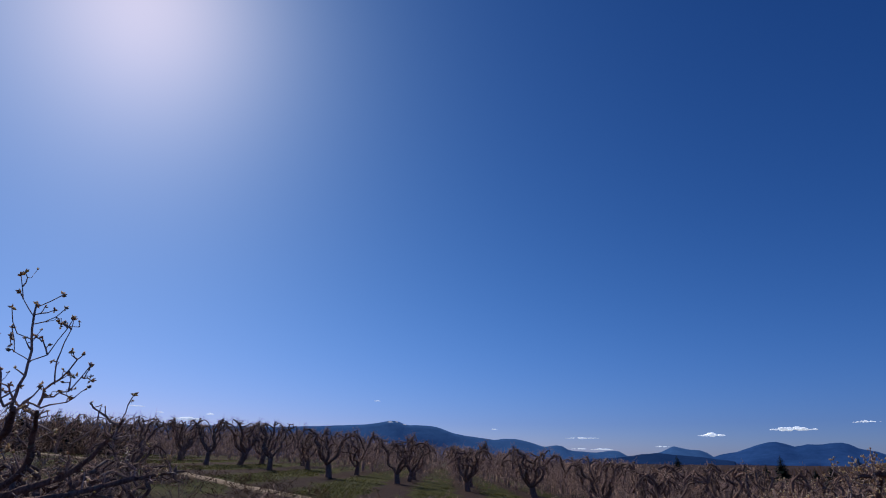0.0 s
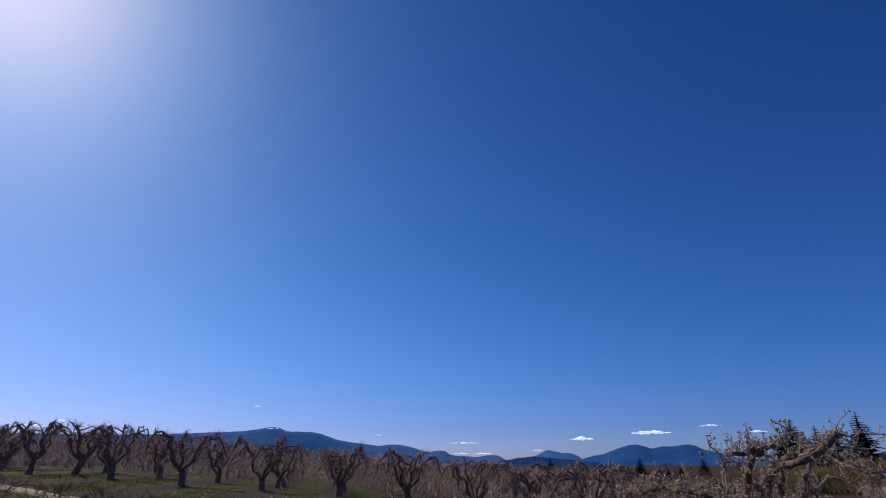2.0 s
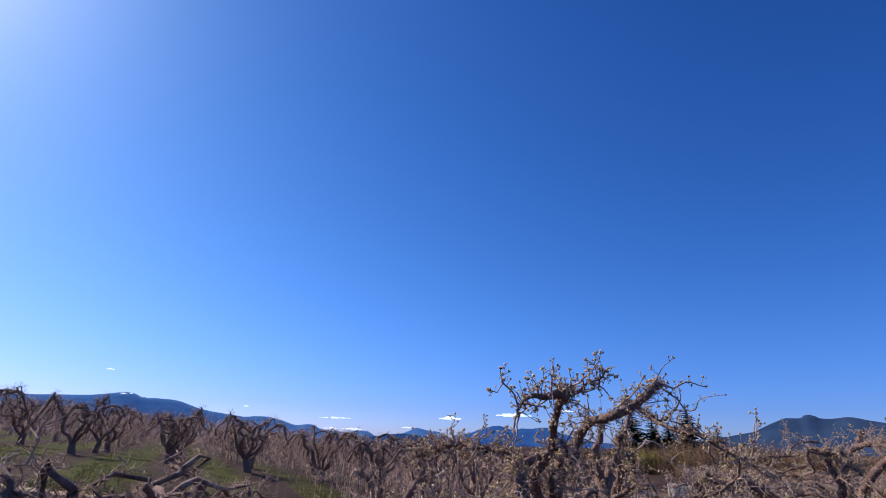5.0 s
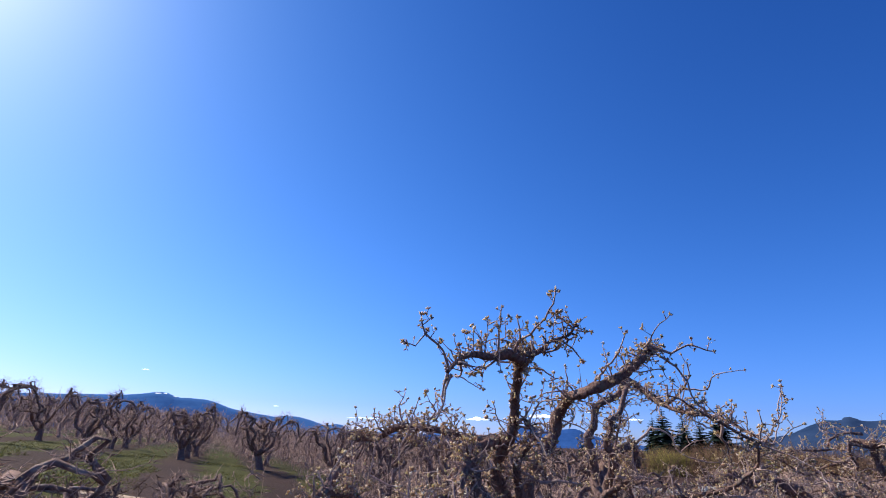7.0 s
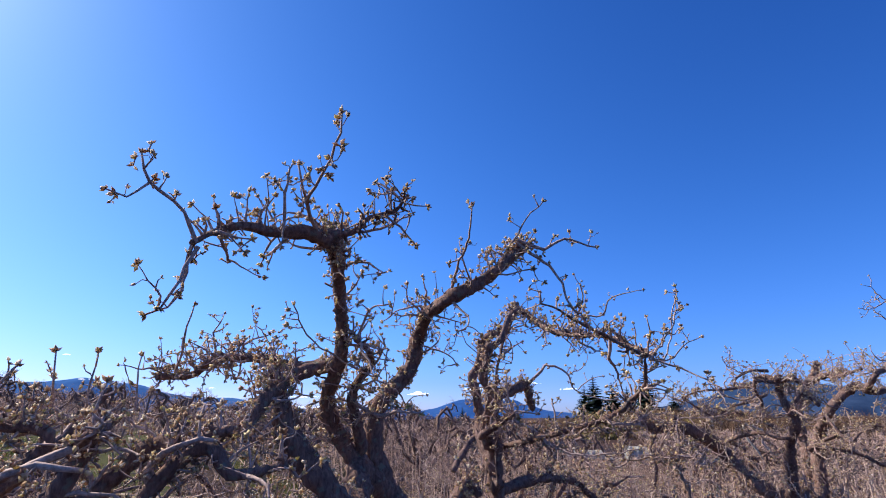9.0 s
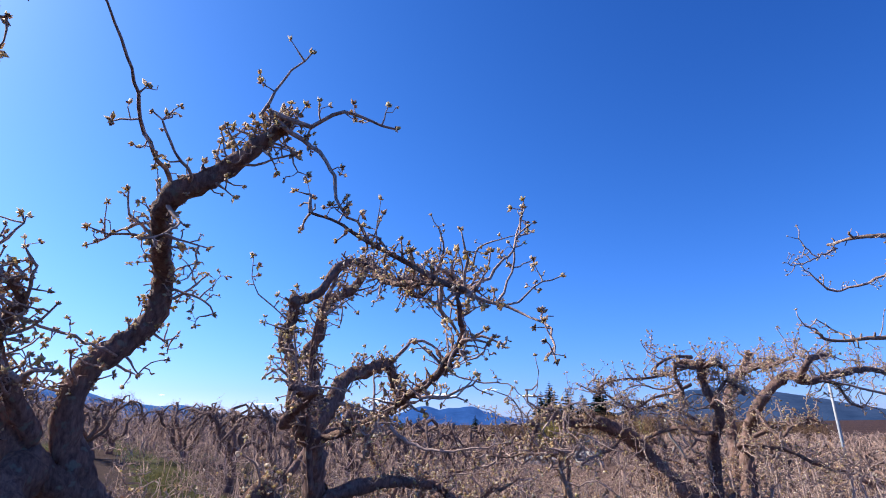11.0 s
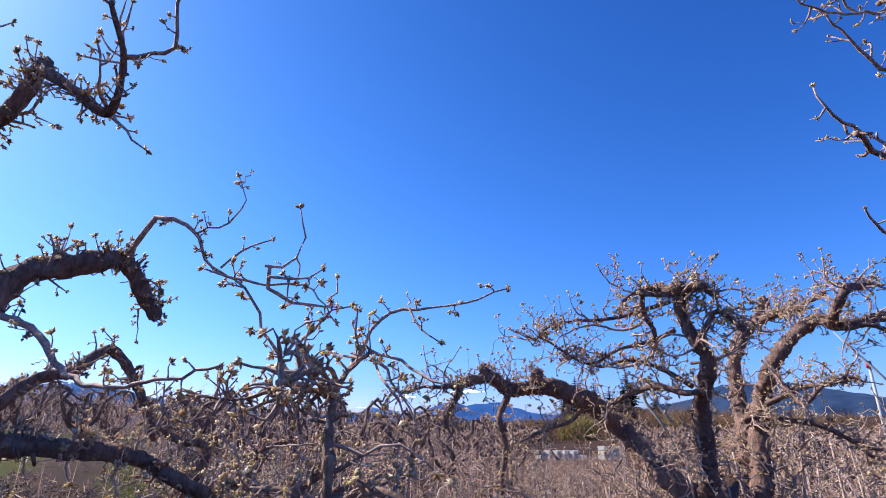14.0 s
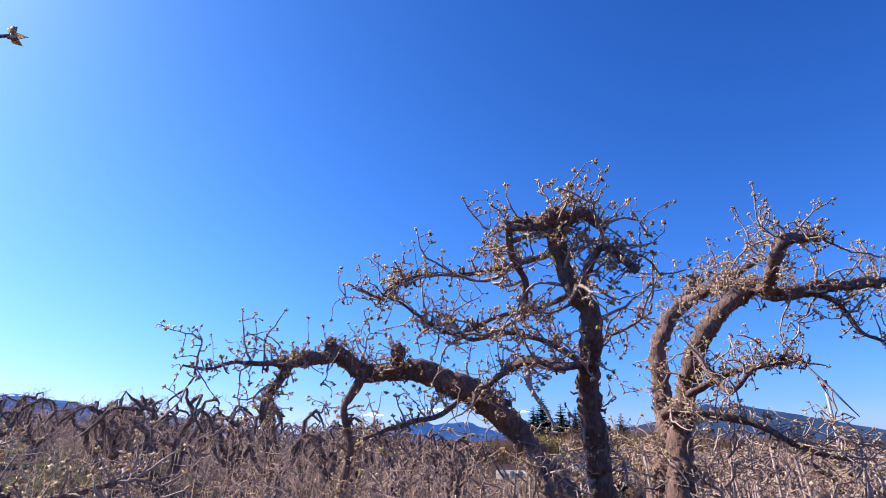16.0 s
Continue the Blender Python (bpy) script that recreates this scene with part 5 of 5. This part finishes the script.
LUSH = 8
for i in range(4):
    vr = np.random.default_rng(150 + i)
    VARIANTS.append(vase(vr, 4.5 + 0.3 * vr.random(), 2.85, int(vr.integers(4, 6)), 0.27))
    FIRST.append(None)


def plant(x, y, variant, turn, size, flat=1.0):
    m = Matrix.Translation((x, y, float(ground_z(x, y)))) @ Matrix.Rotation(turn, 4, "Z") @ Matrix.Diagonal((size, size, size * flat, 1))
    if FIRST[variant] is None:
        tk, lb = VARIANTS[variant]
        FIRST[variant] = pear_tree((0, 0, 0), tk, lb, "old gnarled pear tree with bare pruned limbs and opening buds", "orchard pear trees", 300 + variant, fine=False, amount=1.9 if variant >= LUSH else (1.0 if variant >= DENSE else 0.6), bark=BARK if variant >= LUSH else ROWBARK)
        FIRST[variant].matrix_world = m
        return FIRST[variant]
    one = copy_thing(FIRST[variant], Matrix.Identity(4))
    one.matrix_basis = m
    return one


def far_tree(seed):
    """A light tree for the far rows: vertices and faces."""
    rng = np.random.default_rng(seed)
    g = Geo()
    tk, lb = vase(rng, 4.2, 2.5, 4, 0.2)
    tube(g, [r[:3] for r in tk[1:]], [r[3] for r in tk[1:]], 4)
    for ctrl in lb:
        c = np.array(ctrl)
        tube(g, c[::2, :3] if len(c) > 5 else c[:, :3], c[::2, 3] if len(c) > 5 else c[:, 3], 3)
        for _ in range(4):
            p = c[int(rng.integers(1, len(c))), :3]
            w = rng.normal(0, 0.42, 3) + np.array((0, 0, 0.25))
            sliver(g, p, p + w, 0.026, rng)
    return np.concatenate(g.v), g.f


def orchard():
    rng = np.random.default_rng(11)
    kinds = [far_tree(500 + i) for i in range(5)]
    far, near = Geo(), 0
    for j in range(-2, 24):
        for i in range(-24, 40):
            x, y = 2.4 + 6.2 * i + rng.normal(0, 0.45), 54 + 5.6 * (j - 6) + rng.normal(0, 0.5)
            turn, size, variant = rng.uniform(0, math.tau), rng.uniform(0.92, 1.06), int(rng.integers(0, DENSE))
            bearing, dist = math.degrees(math.atan2(x - 5, y - 4)), math.hypot(x - 5, y - 4)
            road_y = float(np.interp(x, ROAD_X, ROAD_Y))
            if bearing < -52 or bearing > 84 or dist > 140 or dist < 9 or (x < 12 and y < 49) or abs(y - road_y) < 2.8 or y < 10:
                continue
            if 37 < math.degrees(math.atan2(x - 11, y - 8.5)) < 46.5 and dist > 14:
                continue
            if (x > 9 and y < 18 and x < 21) or (x < 18.5 and y < 28):
                continue
            if any(math.hypot(x - q, y - w) < 4.2 for q, w, _ in FRONT):
                continue
            if dist < 62:
                plant(x, y, DENSE + variant % 2 if math.hypot(x - 12, y - 9) < 23 else variant, turn, size, 0.86 if x < 14 else 0.95)
                near += 1
            else:
                v, f = kinds[variant % 5]
                c, s = math.cos(turn), math.sin(turn)
                w = np.stack([v[:, 0] * c - v[:, 1] * s, v[:, 0] * s + v[:, 1] * c, v[:, 2]], 1) * size + (x, y, float(ground_z(x, y)))
                far.add(w, f)
    tagged(new("far_orchard_trees", far.mesh("far_orchard_trees", TWIG_FAR)), "rows of bare brown pear trees far across the slope", "trees", kind="stuff")
    for x, y, size in FRONT:
        plant(x, y, LUSH + int(rng.integers(0, 4)), rng.uniform(0, math.tau), size, 0.86)
    # low pruned trees in the dip before the track
    for x, y in ((-9.5, 13.0), (-4.8, 17.8), (-11.0, 20.5), (0.6, 15.2), (3.2, 20.0), (5.6, 15.8), (-7.2, 9.6), (-2.4, 12.2), (-15.5, 17.5), (-14.0, 26.0), (1.6, 11.8)):
        plant(x, y, DENSE + int(rng.integers(0, 2)), rng.uniform(0, math.tau), rng.uniform(0.75, 0.9), 0.72)
    return near


orchard()


# ---- firs, woods and brush ----
def fir_mesh(seed, tall):
    rng = np.random.default_rng(seed)
    trunk, crown = Geo(), Geo()
    tube(trunk, [(0, 0, -0.3), (0, 0, tall * 0.5), (0, 0, tall * 0.98)], [tall * 0.018, tall * 0.012, 0.03], 6)
    levels = 30
    for i in range(levels):
        q = i / (levels - 1)
        z = tall * (0.1 + 0.88 * q)
        ln0 = tall * 0.17 * (1 - q) ** 0.8 + 0.15
        for j in range(9):
            a = rng.uniform(0, math.tau)
            ln = ln0 * rng.uniform(0.55, 1.2)
            d, p = np.array((math.cos(a), math.sin(a), 0)), np.array((-math.sin(a), math.cos(a), 0))
            drop = -0.28 * ln
            for k in range(4):
                t0, t1 = k / 4, (k + 1.3) / 4
                w = ln * 0.36 * (1.1 - t0) * rng.uniform(0.7, 1.3)
                m0, m1 = d * ln * t0 + np.array((0, 0, z + drop * t0 * t0)), d * ln * min(t1, 1.0) + np.array((0, 0, z + drop * t1 * t1 - 0.05 * ln))
                crown.add([m0, m1 + p * w, m1 + d * w * 0.6, m1 - p * w, (m0 + m1) / 2 - np.array((0, 0, w * 0.9))], [(0, 1, 2), (0, 2, 3), (0, 4, 1), (0, 3, 4)])
    return trunk, crown


FIRS = [None, None]


def fir(bearing, elev, dist, girth=2.1, eye=(3.0, 4.0, 2.3)):
    a = radians(bearing)
    x, y = eye[0] + dist * math.sin(a), eye[1] + dist * math.cos(a)
    z = float(ground_z(x, y))
    tall = eye[2] + dist * math.tan(radians(elev)) - z
    k = int(abs(bearing * 7)) % 2
    m = Matrix.Translation((x, y, z)) @ Matrix.Rotation(bearing, 4, "Z") @ Matrix.Diagonal((girth * tall / 20, girth * tall / 20, tall / 20, 1))
    if FIRS[k] is None:
        ob = thing("fir_tree", (0, 0, 0), "tall dark green fir standing beyond the orchard", "tree", "distant firs")
        t, c = fir_mesh(60 + k, 20.0)
        part("trunk", t, FIRBARK, ob)
        part("crown", c, NEEDLE, ob, "drooping dark needle boughs", smooth=False)
        ob.matrix_world = m
        FIRS[k] = ob
        return
    one = copy_thing(FIRS[k], Matrix.Identity(4))
    one.matrix_basis = m


for b_, e_, d_, *g_ in ((30.1, 0.95, 232, 2.0), (28.9, 0.2, 236, 2.2), (31.4, -0.1, 240, 2.0), (33.6, 0.1, 236, 2.4), (43.1, 3.88, 300), (47.9, 4.15, 300), (44.81, 3.2, 310), (42.2, 2.98, 305), (46.2, 2.74, 300), (35.66, 0.76, 260), (27.4, 0.1, 255), (32.5, -0.1, 270), (21.85, 0.8, 400),
                   (50.3, 2.2, 290), (-33.9, 3.86, 75), (-36.5, 4.07, 80), (-37.7, 4.3, 85), (-40.2, 4.2, 85), (-43.5, 4.5, 82), (38.6, 0.3, 300), (25.0, -0.2, 330)):
    fir(b_, e_, d_, *g_)


def brush(name, spots, mat, label, seed, stems=26, spread=0.35):
    """Leafless thickets: many forking stems from each foot (x, y, height)."""
    rng = np.random.default_rng(seed)
    g = Geo()
    for x, y, h in spots:
        foot = np.array((x, y, float(ground_z(x, y))))
        for _ in range(stems):
            w = np.array((*rng.normal(0, spread, 2), 1.0)) * h * rng.uniform(0.55, 1.05)
            s = foot + np.array((*rng.normal(0, 0.14 * h, 2), 0))
            mid = s + w * 0.5 + rng.normal(0, 0.05 * h, 3)
            sliver(g, s, mid + w * 0.1, 0.012 * h, rng)
            sliver(g, mid - w * 0.1, s + w, 0.009 * h, rng)
            for _ in range(3):
                o = mid + (w * 0.25) * rng.random()
                sliver(g, o, o + w * 0.25 + rng.normal(0, 0.12 * h, 3), 0.006 * h, rng)
    tagged(new(name, g.mesh(name, mat)), label, "brush", kind="stuff")


def tangle(name, spots, mat, label, seed):
    """Crooked, forking pear wood crowding the rows: (x, y, height, stems)."""
    rng = np.random.default_rng(seed)
    g = Geo()
    for x, y, h, stems in spots:
        foot = np.array((x, y, float(ground_z(x, y)) - 0.05))
        for _ in range(stems):
            way = unit(np.array((*rng.normal(0, 0.55, 2), 1.0)))
            pts, n = [foot + np.array((*rng.normal(0, 0.1 * h, 2), 0))], 5
            for k in range(n):
                pts.append(pts[-1] + way * h * rng.uniform(0.16, 0.3))
                way = unit(way + rng.normal(0, 0.55, 3) + np.array((0, 0, 0.1)))
            tube(g, pts, np.linspace(0.008, 0.0035, n + 1) * h, 3)
            for k in range(2, n + 1):
                for _ in range(2):
                    w = rng.normal(0, 0.5, 3) + np.array((0, 0, 0.45))
                    ln = rng.uniform(0.12, 0.42)
                    tube(g, [pts[k], pts[k] + w * ln * 0.6, pts[k] + w * ln + rng.normal(0, 0.06, 3)], [0.009, 0.008, 0.005], 3)
    tagged(new(name, g.mesh(name, mat)), label, "brush", kind="stuff")


wr = np.random.default_rng(77)
clumps = []
while len(clumps) < 70:
    a_, d_ = radians(wr.uniform(-4, 80)), 15 + 70 * wr.random() ** 1.2
    x_, y_ = 9 + d_ * math.sin(a_), 8 + d_ * math.cos(a_)
    if x_ > 8.5 and y_ > 15 and not (d_ > 42 and 36 < math.degrees(a_) < 49) and not (x_ < 7 and y_ > 30) and math.hypot(x_ - 16, y_ - 12.5) > 4 and abs(y_ - float(np.interp(x_, ROAD_X, ROAD_Y))) > 1.5:
        clumps.append((x_, y_, wr.uniform(1.5, 3.0) * (0.6 if x_ < 13 else 1.0) * (0.42 if 36 < math.degrees(math.atan2(x_ - 11, y_ - 8.5)) < 48 else 1.0), 5))
tangle("pear_suckers", clumps, TWIG_FAR, "thick grey-brown tangle of pear suckers between the rows", 76)
bankside = []
for _ in range(40):
    x_ = wr.uniform(-24, 9)
    y_ = float(np.interp(x_, ROAD_X, ROAD_Y)) + wr.uniform(-15, -2.5)
    if y_ > 10:
        bankside.append((x_, y_, wr.uniform(0.8, 1.6), 5))
tangle("bank_thicket", bankside, TWIG_FAR, "low bare thicket on the bank below the track", 75)


def fine_growth(name, spots, label, seed, count, r):
    """The brown haze of one-year shoots that fills the rows: (x, y, low, high)."""
    rng = np.random.default_rng(seed)
    g = Geo()
    for x, y, low, high in spots:
        foot = np.array((x, y, float(ground_z(x, y))))
        for _ in range(count):
            p = foot + np.array((*rng.normal(0, 0.8, 2), rng.uniform(low, high)))
            way = unit(rng.normal(0, 0.7, 3) + np.array((0, 0, 0.55)))
            sliver(g, p, p + way * rng.uniform(0.25, 0.75), r, rng)
    tagged(new(name, g.mesh(name, TWIG_FAR)), label, "brush", kind="stuff")


haze = []
while len(haze) < 2100:
    x_, y_ = wr.uniform(-75, 18), wr.uniform(55, 100)
    if math.degrees(math.atan2(x_ - 2, y_ - 4)) > -46:
        haze.append((x_, y_, 0.3, 3.1 if x_ < -2 else 3.9))
fine_growth("orchard_shoots", haze, "brown haze of bare pear shoots between far rows", 71, 16, 0.02)
def canopy(name, spots, label, seed, near, mat):
    """Sprays at (x, y, z, size) joined into one growth."""
    rng = np.random.default_rng(seed)
    kinds = [spray(seed * 10 + i, near) for i in range(7)]
    wood, buds = Geo(), Geo()
    for x, y, z, size in spots:
        m = np.array(Euler((rng.normal(0, 0.4), rng.normal(0, 0.4), rng.uniform(0, math.tau))).to_matrix()) * size
        for got, out in zip(kinds[int(rng.integers(0, 7))], (wood, buds)):
            if got:
                out.add(got[0] @ m.T + (x, y, z), got[1])
        # the crooked stem that carries the spray
        low = float(ground_z(x, y)) - 0.08
        if near:
            q = np.array([(x + rng.normal(0, 0.22), y + rng.normal(0, 0.22), low), (x + rng.normal(0, 0.16), y + rng.normal(0, 0.16), low + (z - low) * 0.4),
                          (x + rng.normal(0, 0.1), y + rng.normal(0, 0.1), low + (z - low) * 0.75), (x, y, z)])
            tube(wood, q, [0.026, 0.022, 0.018, 0.013], 4)
        else:
            sliver(wood, np.array((x + rng.normal(0, 0.25), y + rng.normal(0, 0.25), low)), np.array((x, y, z + 0.1)), 0.022, rng)
    tagged(new(name, wood.mesh(name, mat)), label, "branches", kind="stuff")
    if buds.n:
        tagged(new("canopy_buds", buds.mesh("canopy_buds", BUD, False)), "pale opening buds on the low pear branches", "buds", kind="stuff")


low_boughs = []
while len(low_boughs) < 240:
    a_, d_ = radians(wr.uniform(-12, 82)), 5.0 + 15 * wr.random() ** 0.8
    x_, y_ = 9 + d_ * math.sin(a_), 7.5 + d_ * math.cos(a_)
    if y_ > 11.3 + max(0, x_ - 11) * 0.1 and noise.noise(Vector((x_ * 0.45, y_ * 0.45, 2))) > -0.2:
        low_boughs.append((x_, y_, wr.uniform(-1.2, min(0.6, 0.02 * d_)), wr.uniform(0.6, 1.0)))
for x_, y_, dx_, dy_, z0_, z1_, n_ in ((5.8, 11.0, 1.7, 0.8, -0.1, 1.0, 45), (8.5, 12.6, 1.1, 1.0, -0.3, 0.75, 50), (16.9, 12.8, 1.2, 1.0, -0.4, 0.9, 32), (19.5, 12.0, 1.8, 1.6, -0.6, 1.0, 45), (11.2, 13.3, 1.5, 0.9, -0.8, 0.5, 30)):
    for _ in range(n_):
        low_boughs.append((x_ + wr.uniform(-dx_, dx_), y_ + wr.uniform(-dy_, dy_), wr.uniform(z0_, z1_), wr.uniform(0.6, 1.0)))
canopy("low_boughs", low_boughs, "tangled pale pear twigs of the low pruned trees", 91, True, TWIG)
far_boughs = []
while len(far_boughs) < 2000:
    a_, d_ = radians(wr.uniform(-14, 82)), 15 + 62 * wr.random()
    x_, y_ = 9 + d_ * math.sin(a_), 8 + d_ * math.cos(a_)
    gap_ = 36 < math.degrees(math.atan2(x_ - 11, y_ - 8.5)) < 48
    if x_ > 6 and not (x_ < 11 and y_ > 28) and abs(y_ - float(np.interp(x_, ROAD_X, ROAD_Y))) > 1.5:
        far_boughs.append((x_, y_, float(ground_z(x_, y_)) + wr.uniform(0.3, 1.0 if gap_ else (2.2 if x_ < 13 else 3.3)), wr.uniform(0.9, 1.5)))
scrub = []
for _ in range(680):
    x_ = wr.uniform(-26, 11)
    y_ = float(np.interp(x_, ROAD_X, ROAD_Y)) - 1.2 - 15 * wr.random() ** 1.3
    if y_ > 11.5:
        scrub.append((x_, y_, float(ground_z(x_, y_)) + wr.uniform(0.0, 0.8), wr.uniform(0.7, 1.3)))
canopy("bank_scrub", scrub, "low brown scrub and prunings below the farm track", 93, False, BRUSH)
canopy("row_boughs", far_boughs, "dense grey-brown pear twigs filling the lower rows", 92, False, TWIG_FAR)


haze = []
while len(haze) < 800:
    a_, d_ = radians(wr.uniform(33, 50)), 13 + 85 * wr.random()
    haze.append((11 + d_ * math.sin(a_), 8.5 + d_ * math.cos(a_), 0.0, 0.75))
fine_growth("field_stubble", haze, "low tan shoots and prunings before the fruit bins", 73, 22, 0.009)


def sod():
    """Tufts of rough grass on the bank beyond the track."""
    rng = np.random.default_rng(9)
    n = 90000
    x = rng.uniform(-45, 16, n)
    y = np.interp(x, ROAD_X, ROAD_Y) + 1.6 + 26 * rng.random(n) ** 1.5
    lane = 1.3 * np.cos((x - 2.4) * math.tau / 6.2) + np.array([1.6 * noise.noise(Vector((a * 0.35, b * 0.35, 5))) for a, b in zip(x, y)])
    keep = lane < 0.15
    x, y = x[keep], y[keep]
    z = ground_z(x, y)
    foot = np.stack([x, y, z - 0.02], 1)
    a = rng.uniform(0, math.tau, len(x))
    side = np.stack([np.cos(a), np.sin(a), 0 * a], 1)
    h = rng.uniform(0.04, 0.13, len(x))[:, None]
    tip = foot + np.concatenate([rng.normal(0, 0.08, (len(x), 2)), h], 1)
    w = rng.uniform(0.008, 0.024, len(x))[:, None]
    v = np.stack([foot - side * w, foot + side * w, tip + side * w * 0.5, tip - side * w * 0.3], 1).reshape(-1, 3)
    g = Geo()
    g.add(v, [(4 * i, 4 * i + 1, 4 * i + 2, 4 * i + 3) for i in range(len(x))])
    tagged(new("bank_grass", g.mesh("bank_grass", GRASS, False)), "rough green grass tufts on the orchard bank", "grass", kind="stuff")


sod()
spots = []
for _ in range(230):
    a_, d_ = radians(wr.uniform(34, 66)), wr.uniform(165, 265)
    tall_ = 10.5 * float(np.interp(math.degrees(a_), [34, 40, 47, 53, 60, 66], [0.55, 0.75, 1.0, 1.0, 0.75, 0.7])) * wr.uniform(0.75, 1.05)
    spots.append((3 + d_ * math.sin(a_), 4 + d_ * math.cos(a_), tall_))
brush("bare_woods", spots, BRUSH, "leafless brown wood behind the orchard", 78, 19)
brush("budding_willows", [(3 + 190 * math.sin(radians(q)), 4 + 190 * math.cos(radians(q)), 8.0) for q in (42.2, 43.0, 43.7, 44.6, 47.5, 52.0)], WILLOW, "yellow-green budding willow thicket", 79, 40)
brush("left_woods", [(3 + d_ * math.sin(radians(q)), 4 + d_ * math.cos(radians(q)), 4.4) for q, d_ in zip(np.linspace(-55, -33, 26), np.tile((72, 80, 90), 9))], BRUSH, "bare brown thicket beside dark firs", 80)
brush("far_rows", [(3 + d_ * math.sin(radians(q)), 4 + d_ * math.cos(radians(q)), 4.6) for q, d_ in zip(np.linspace(-52, 24, 260), np.tile((146, 163, 180, 154, 171), 52))], TWIG_FAR, "brown pear rows merging far up the slope", 82, 13, 0.55)
brush("valley_hedge", [(3 + 340 * math.sin(radians(q)), 4 + 340 * math.cos(radians(q)), 7.5 * (0.7 + 0.5 * wr.random())) for q in np.linspace(-30, 36, 110)], BRUSH, "bare hedgerow along the valley floor", 81, 18)


# ---- fruit bins ----
def box(g, lo, hi):
    (a, b, c), (d, e, f) = lo, hi
    v = [(a, b, c), (d, b, c), (d, e, c), (a, e, c), (a, b, f), (d, b, f), (d, e, f), (a, e, f)]
    g.add(v, [(0, 3, 2, 1), (4, 5, 6, 7), (0, 1, 5, 4), (1, 2, 6, 5), (2, 3, 7, 6), (3, 0, 4, 7)])


def fruit_bin():
    ob = thing("fruit_bin", (0, 0, 0), "pale slatted wooden fruit bin stacked in the orchard", "crate", "stacked fruit bins")
    w, h = 0.6, 0.68
    for s in (-1, 1):
        for swap in (False, True):
            for k in range(3):
                g, z = Geo(), 0.14 + k * 0.18
                lo, hi = (-w, s * w - 0.012, z), (w, s * w + 0.012, z + 0.16)
                if swap:
                    lo, hi = (s * w - 0.012, -w + 0.014, z), (s * w + 0.012, w - 0.014, z + 0.16)
                box(g, lo, hi)
                part("slat", g, BINWOOD, ob, smooth=False)
        g = Geo()
        box(g, (s * 0.45 - 0.05, -w, 0.0), (s * 0.45 + 0.05, w, 0.1))
        part("skid", g, BINWOOD, ob, smooth=False)
    g = Geo()
    box(g, (-w, -w, 0.104), (w, w, 0.134))
    part("bin_floor", g, BINWOOD, ob, smooth=False)
    return ob


def bins():
    first, rng = None, np.random.default_rng(5)
    for i in range(9):
        q = radians(40.1 + 0.74 * i) if i < 6 else radians(45.8 + 0.75 * (i - 6))
        x, y = 5.6 + 98 * math.sin(q), 5.7 + 98 * math.cos(q)
        for lev in range((2, 2, 2, 2, 2, 1, 3, 3, 3)[i]):
            m = Matrix.Translation((x, y, float(ground_z(x, y)) + 0.02 + 0.69 * lev)) @ Matrix.Rotation(-q + radians(52) + rng.normal(0, 0.03), 4, "Z")
            if first is None:
                first = fruit_bin()
                first.matrix_world = m
            else:
                copy_thing(first, Matrix.Identity(4)).matrix_basis = m


bins()


# ---- wind machine ----
def wind_machine():
    x, y = 53.9, 26.4
    z = float(ground_z(x, y))
    top = 4.3 - z
    ob = thing("wind_machine", (x, y, z), "white steel orchard wind machine with red hub and still blades", "wind machine")
    g = Geo()
    tube(g, [(0, 0, -0.2), (0, 0, top * 0.5), (0, 0, top)], [0.14, 0.11, 0.09], 12)
    part("tower", g, PAINT, ob, "tapered white steel tower")
    g = Geo()
    tube(g, [(0, 0, top - 0.1), (0, 0, top + 0.35)], [0.2, 0.16], 10)
    part("hub", g, REDPAINT, ob, "red gear hub")
    for s in (-1, 1):
        g = Geo()
        w = np.array((-0.75 * 0.39 * 1.4, 0.75 * 0.92 * 1.4, 1.6)) * s
        c = np.array((-0.3, -0.1, top + 0.2))
        tube(g, [c, c + w * 0.5, c + w * 1.4], [0.09, 0.08, 0.03], 6)
        part("blade", g, PAINT, ob, "slim white fan blade")
    g = Geo()
    box(g, (-0.7, -0.9, -0.1), (-0.2, 0.9, 0.9))
    part("engine_box", g, PAINT, ob, smooth=False)


wind_machine()
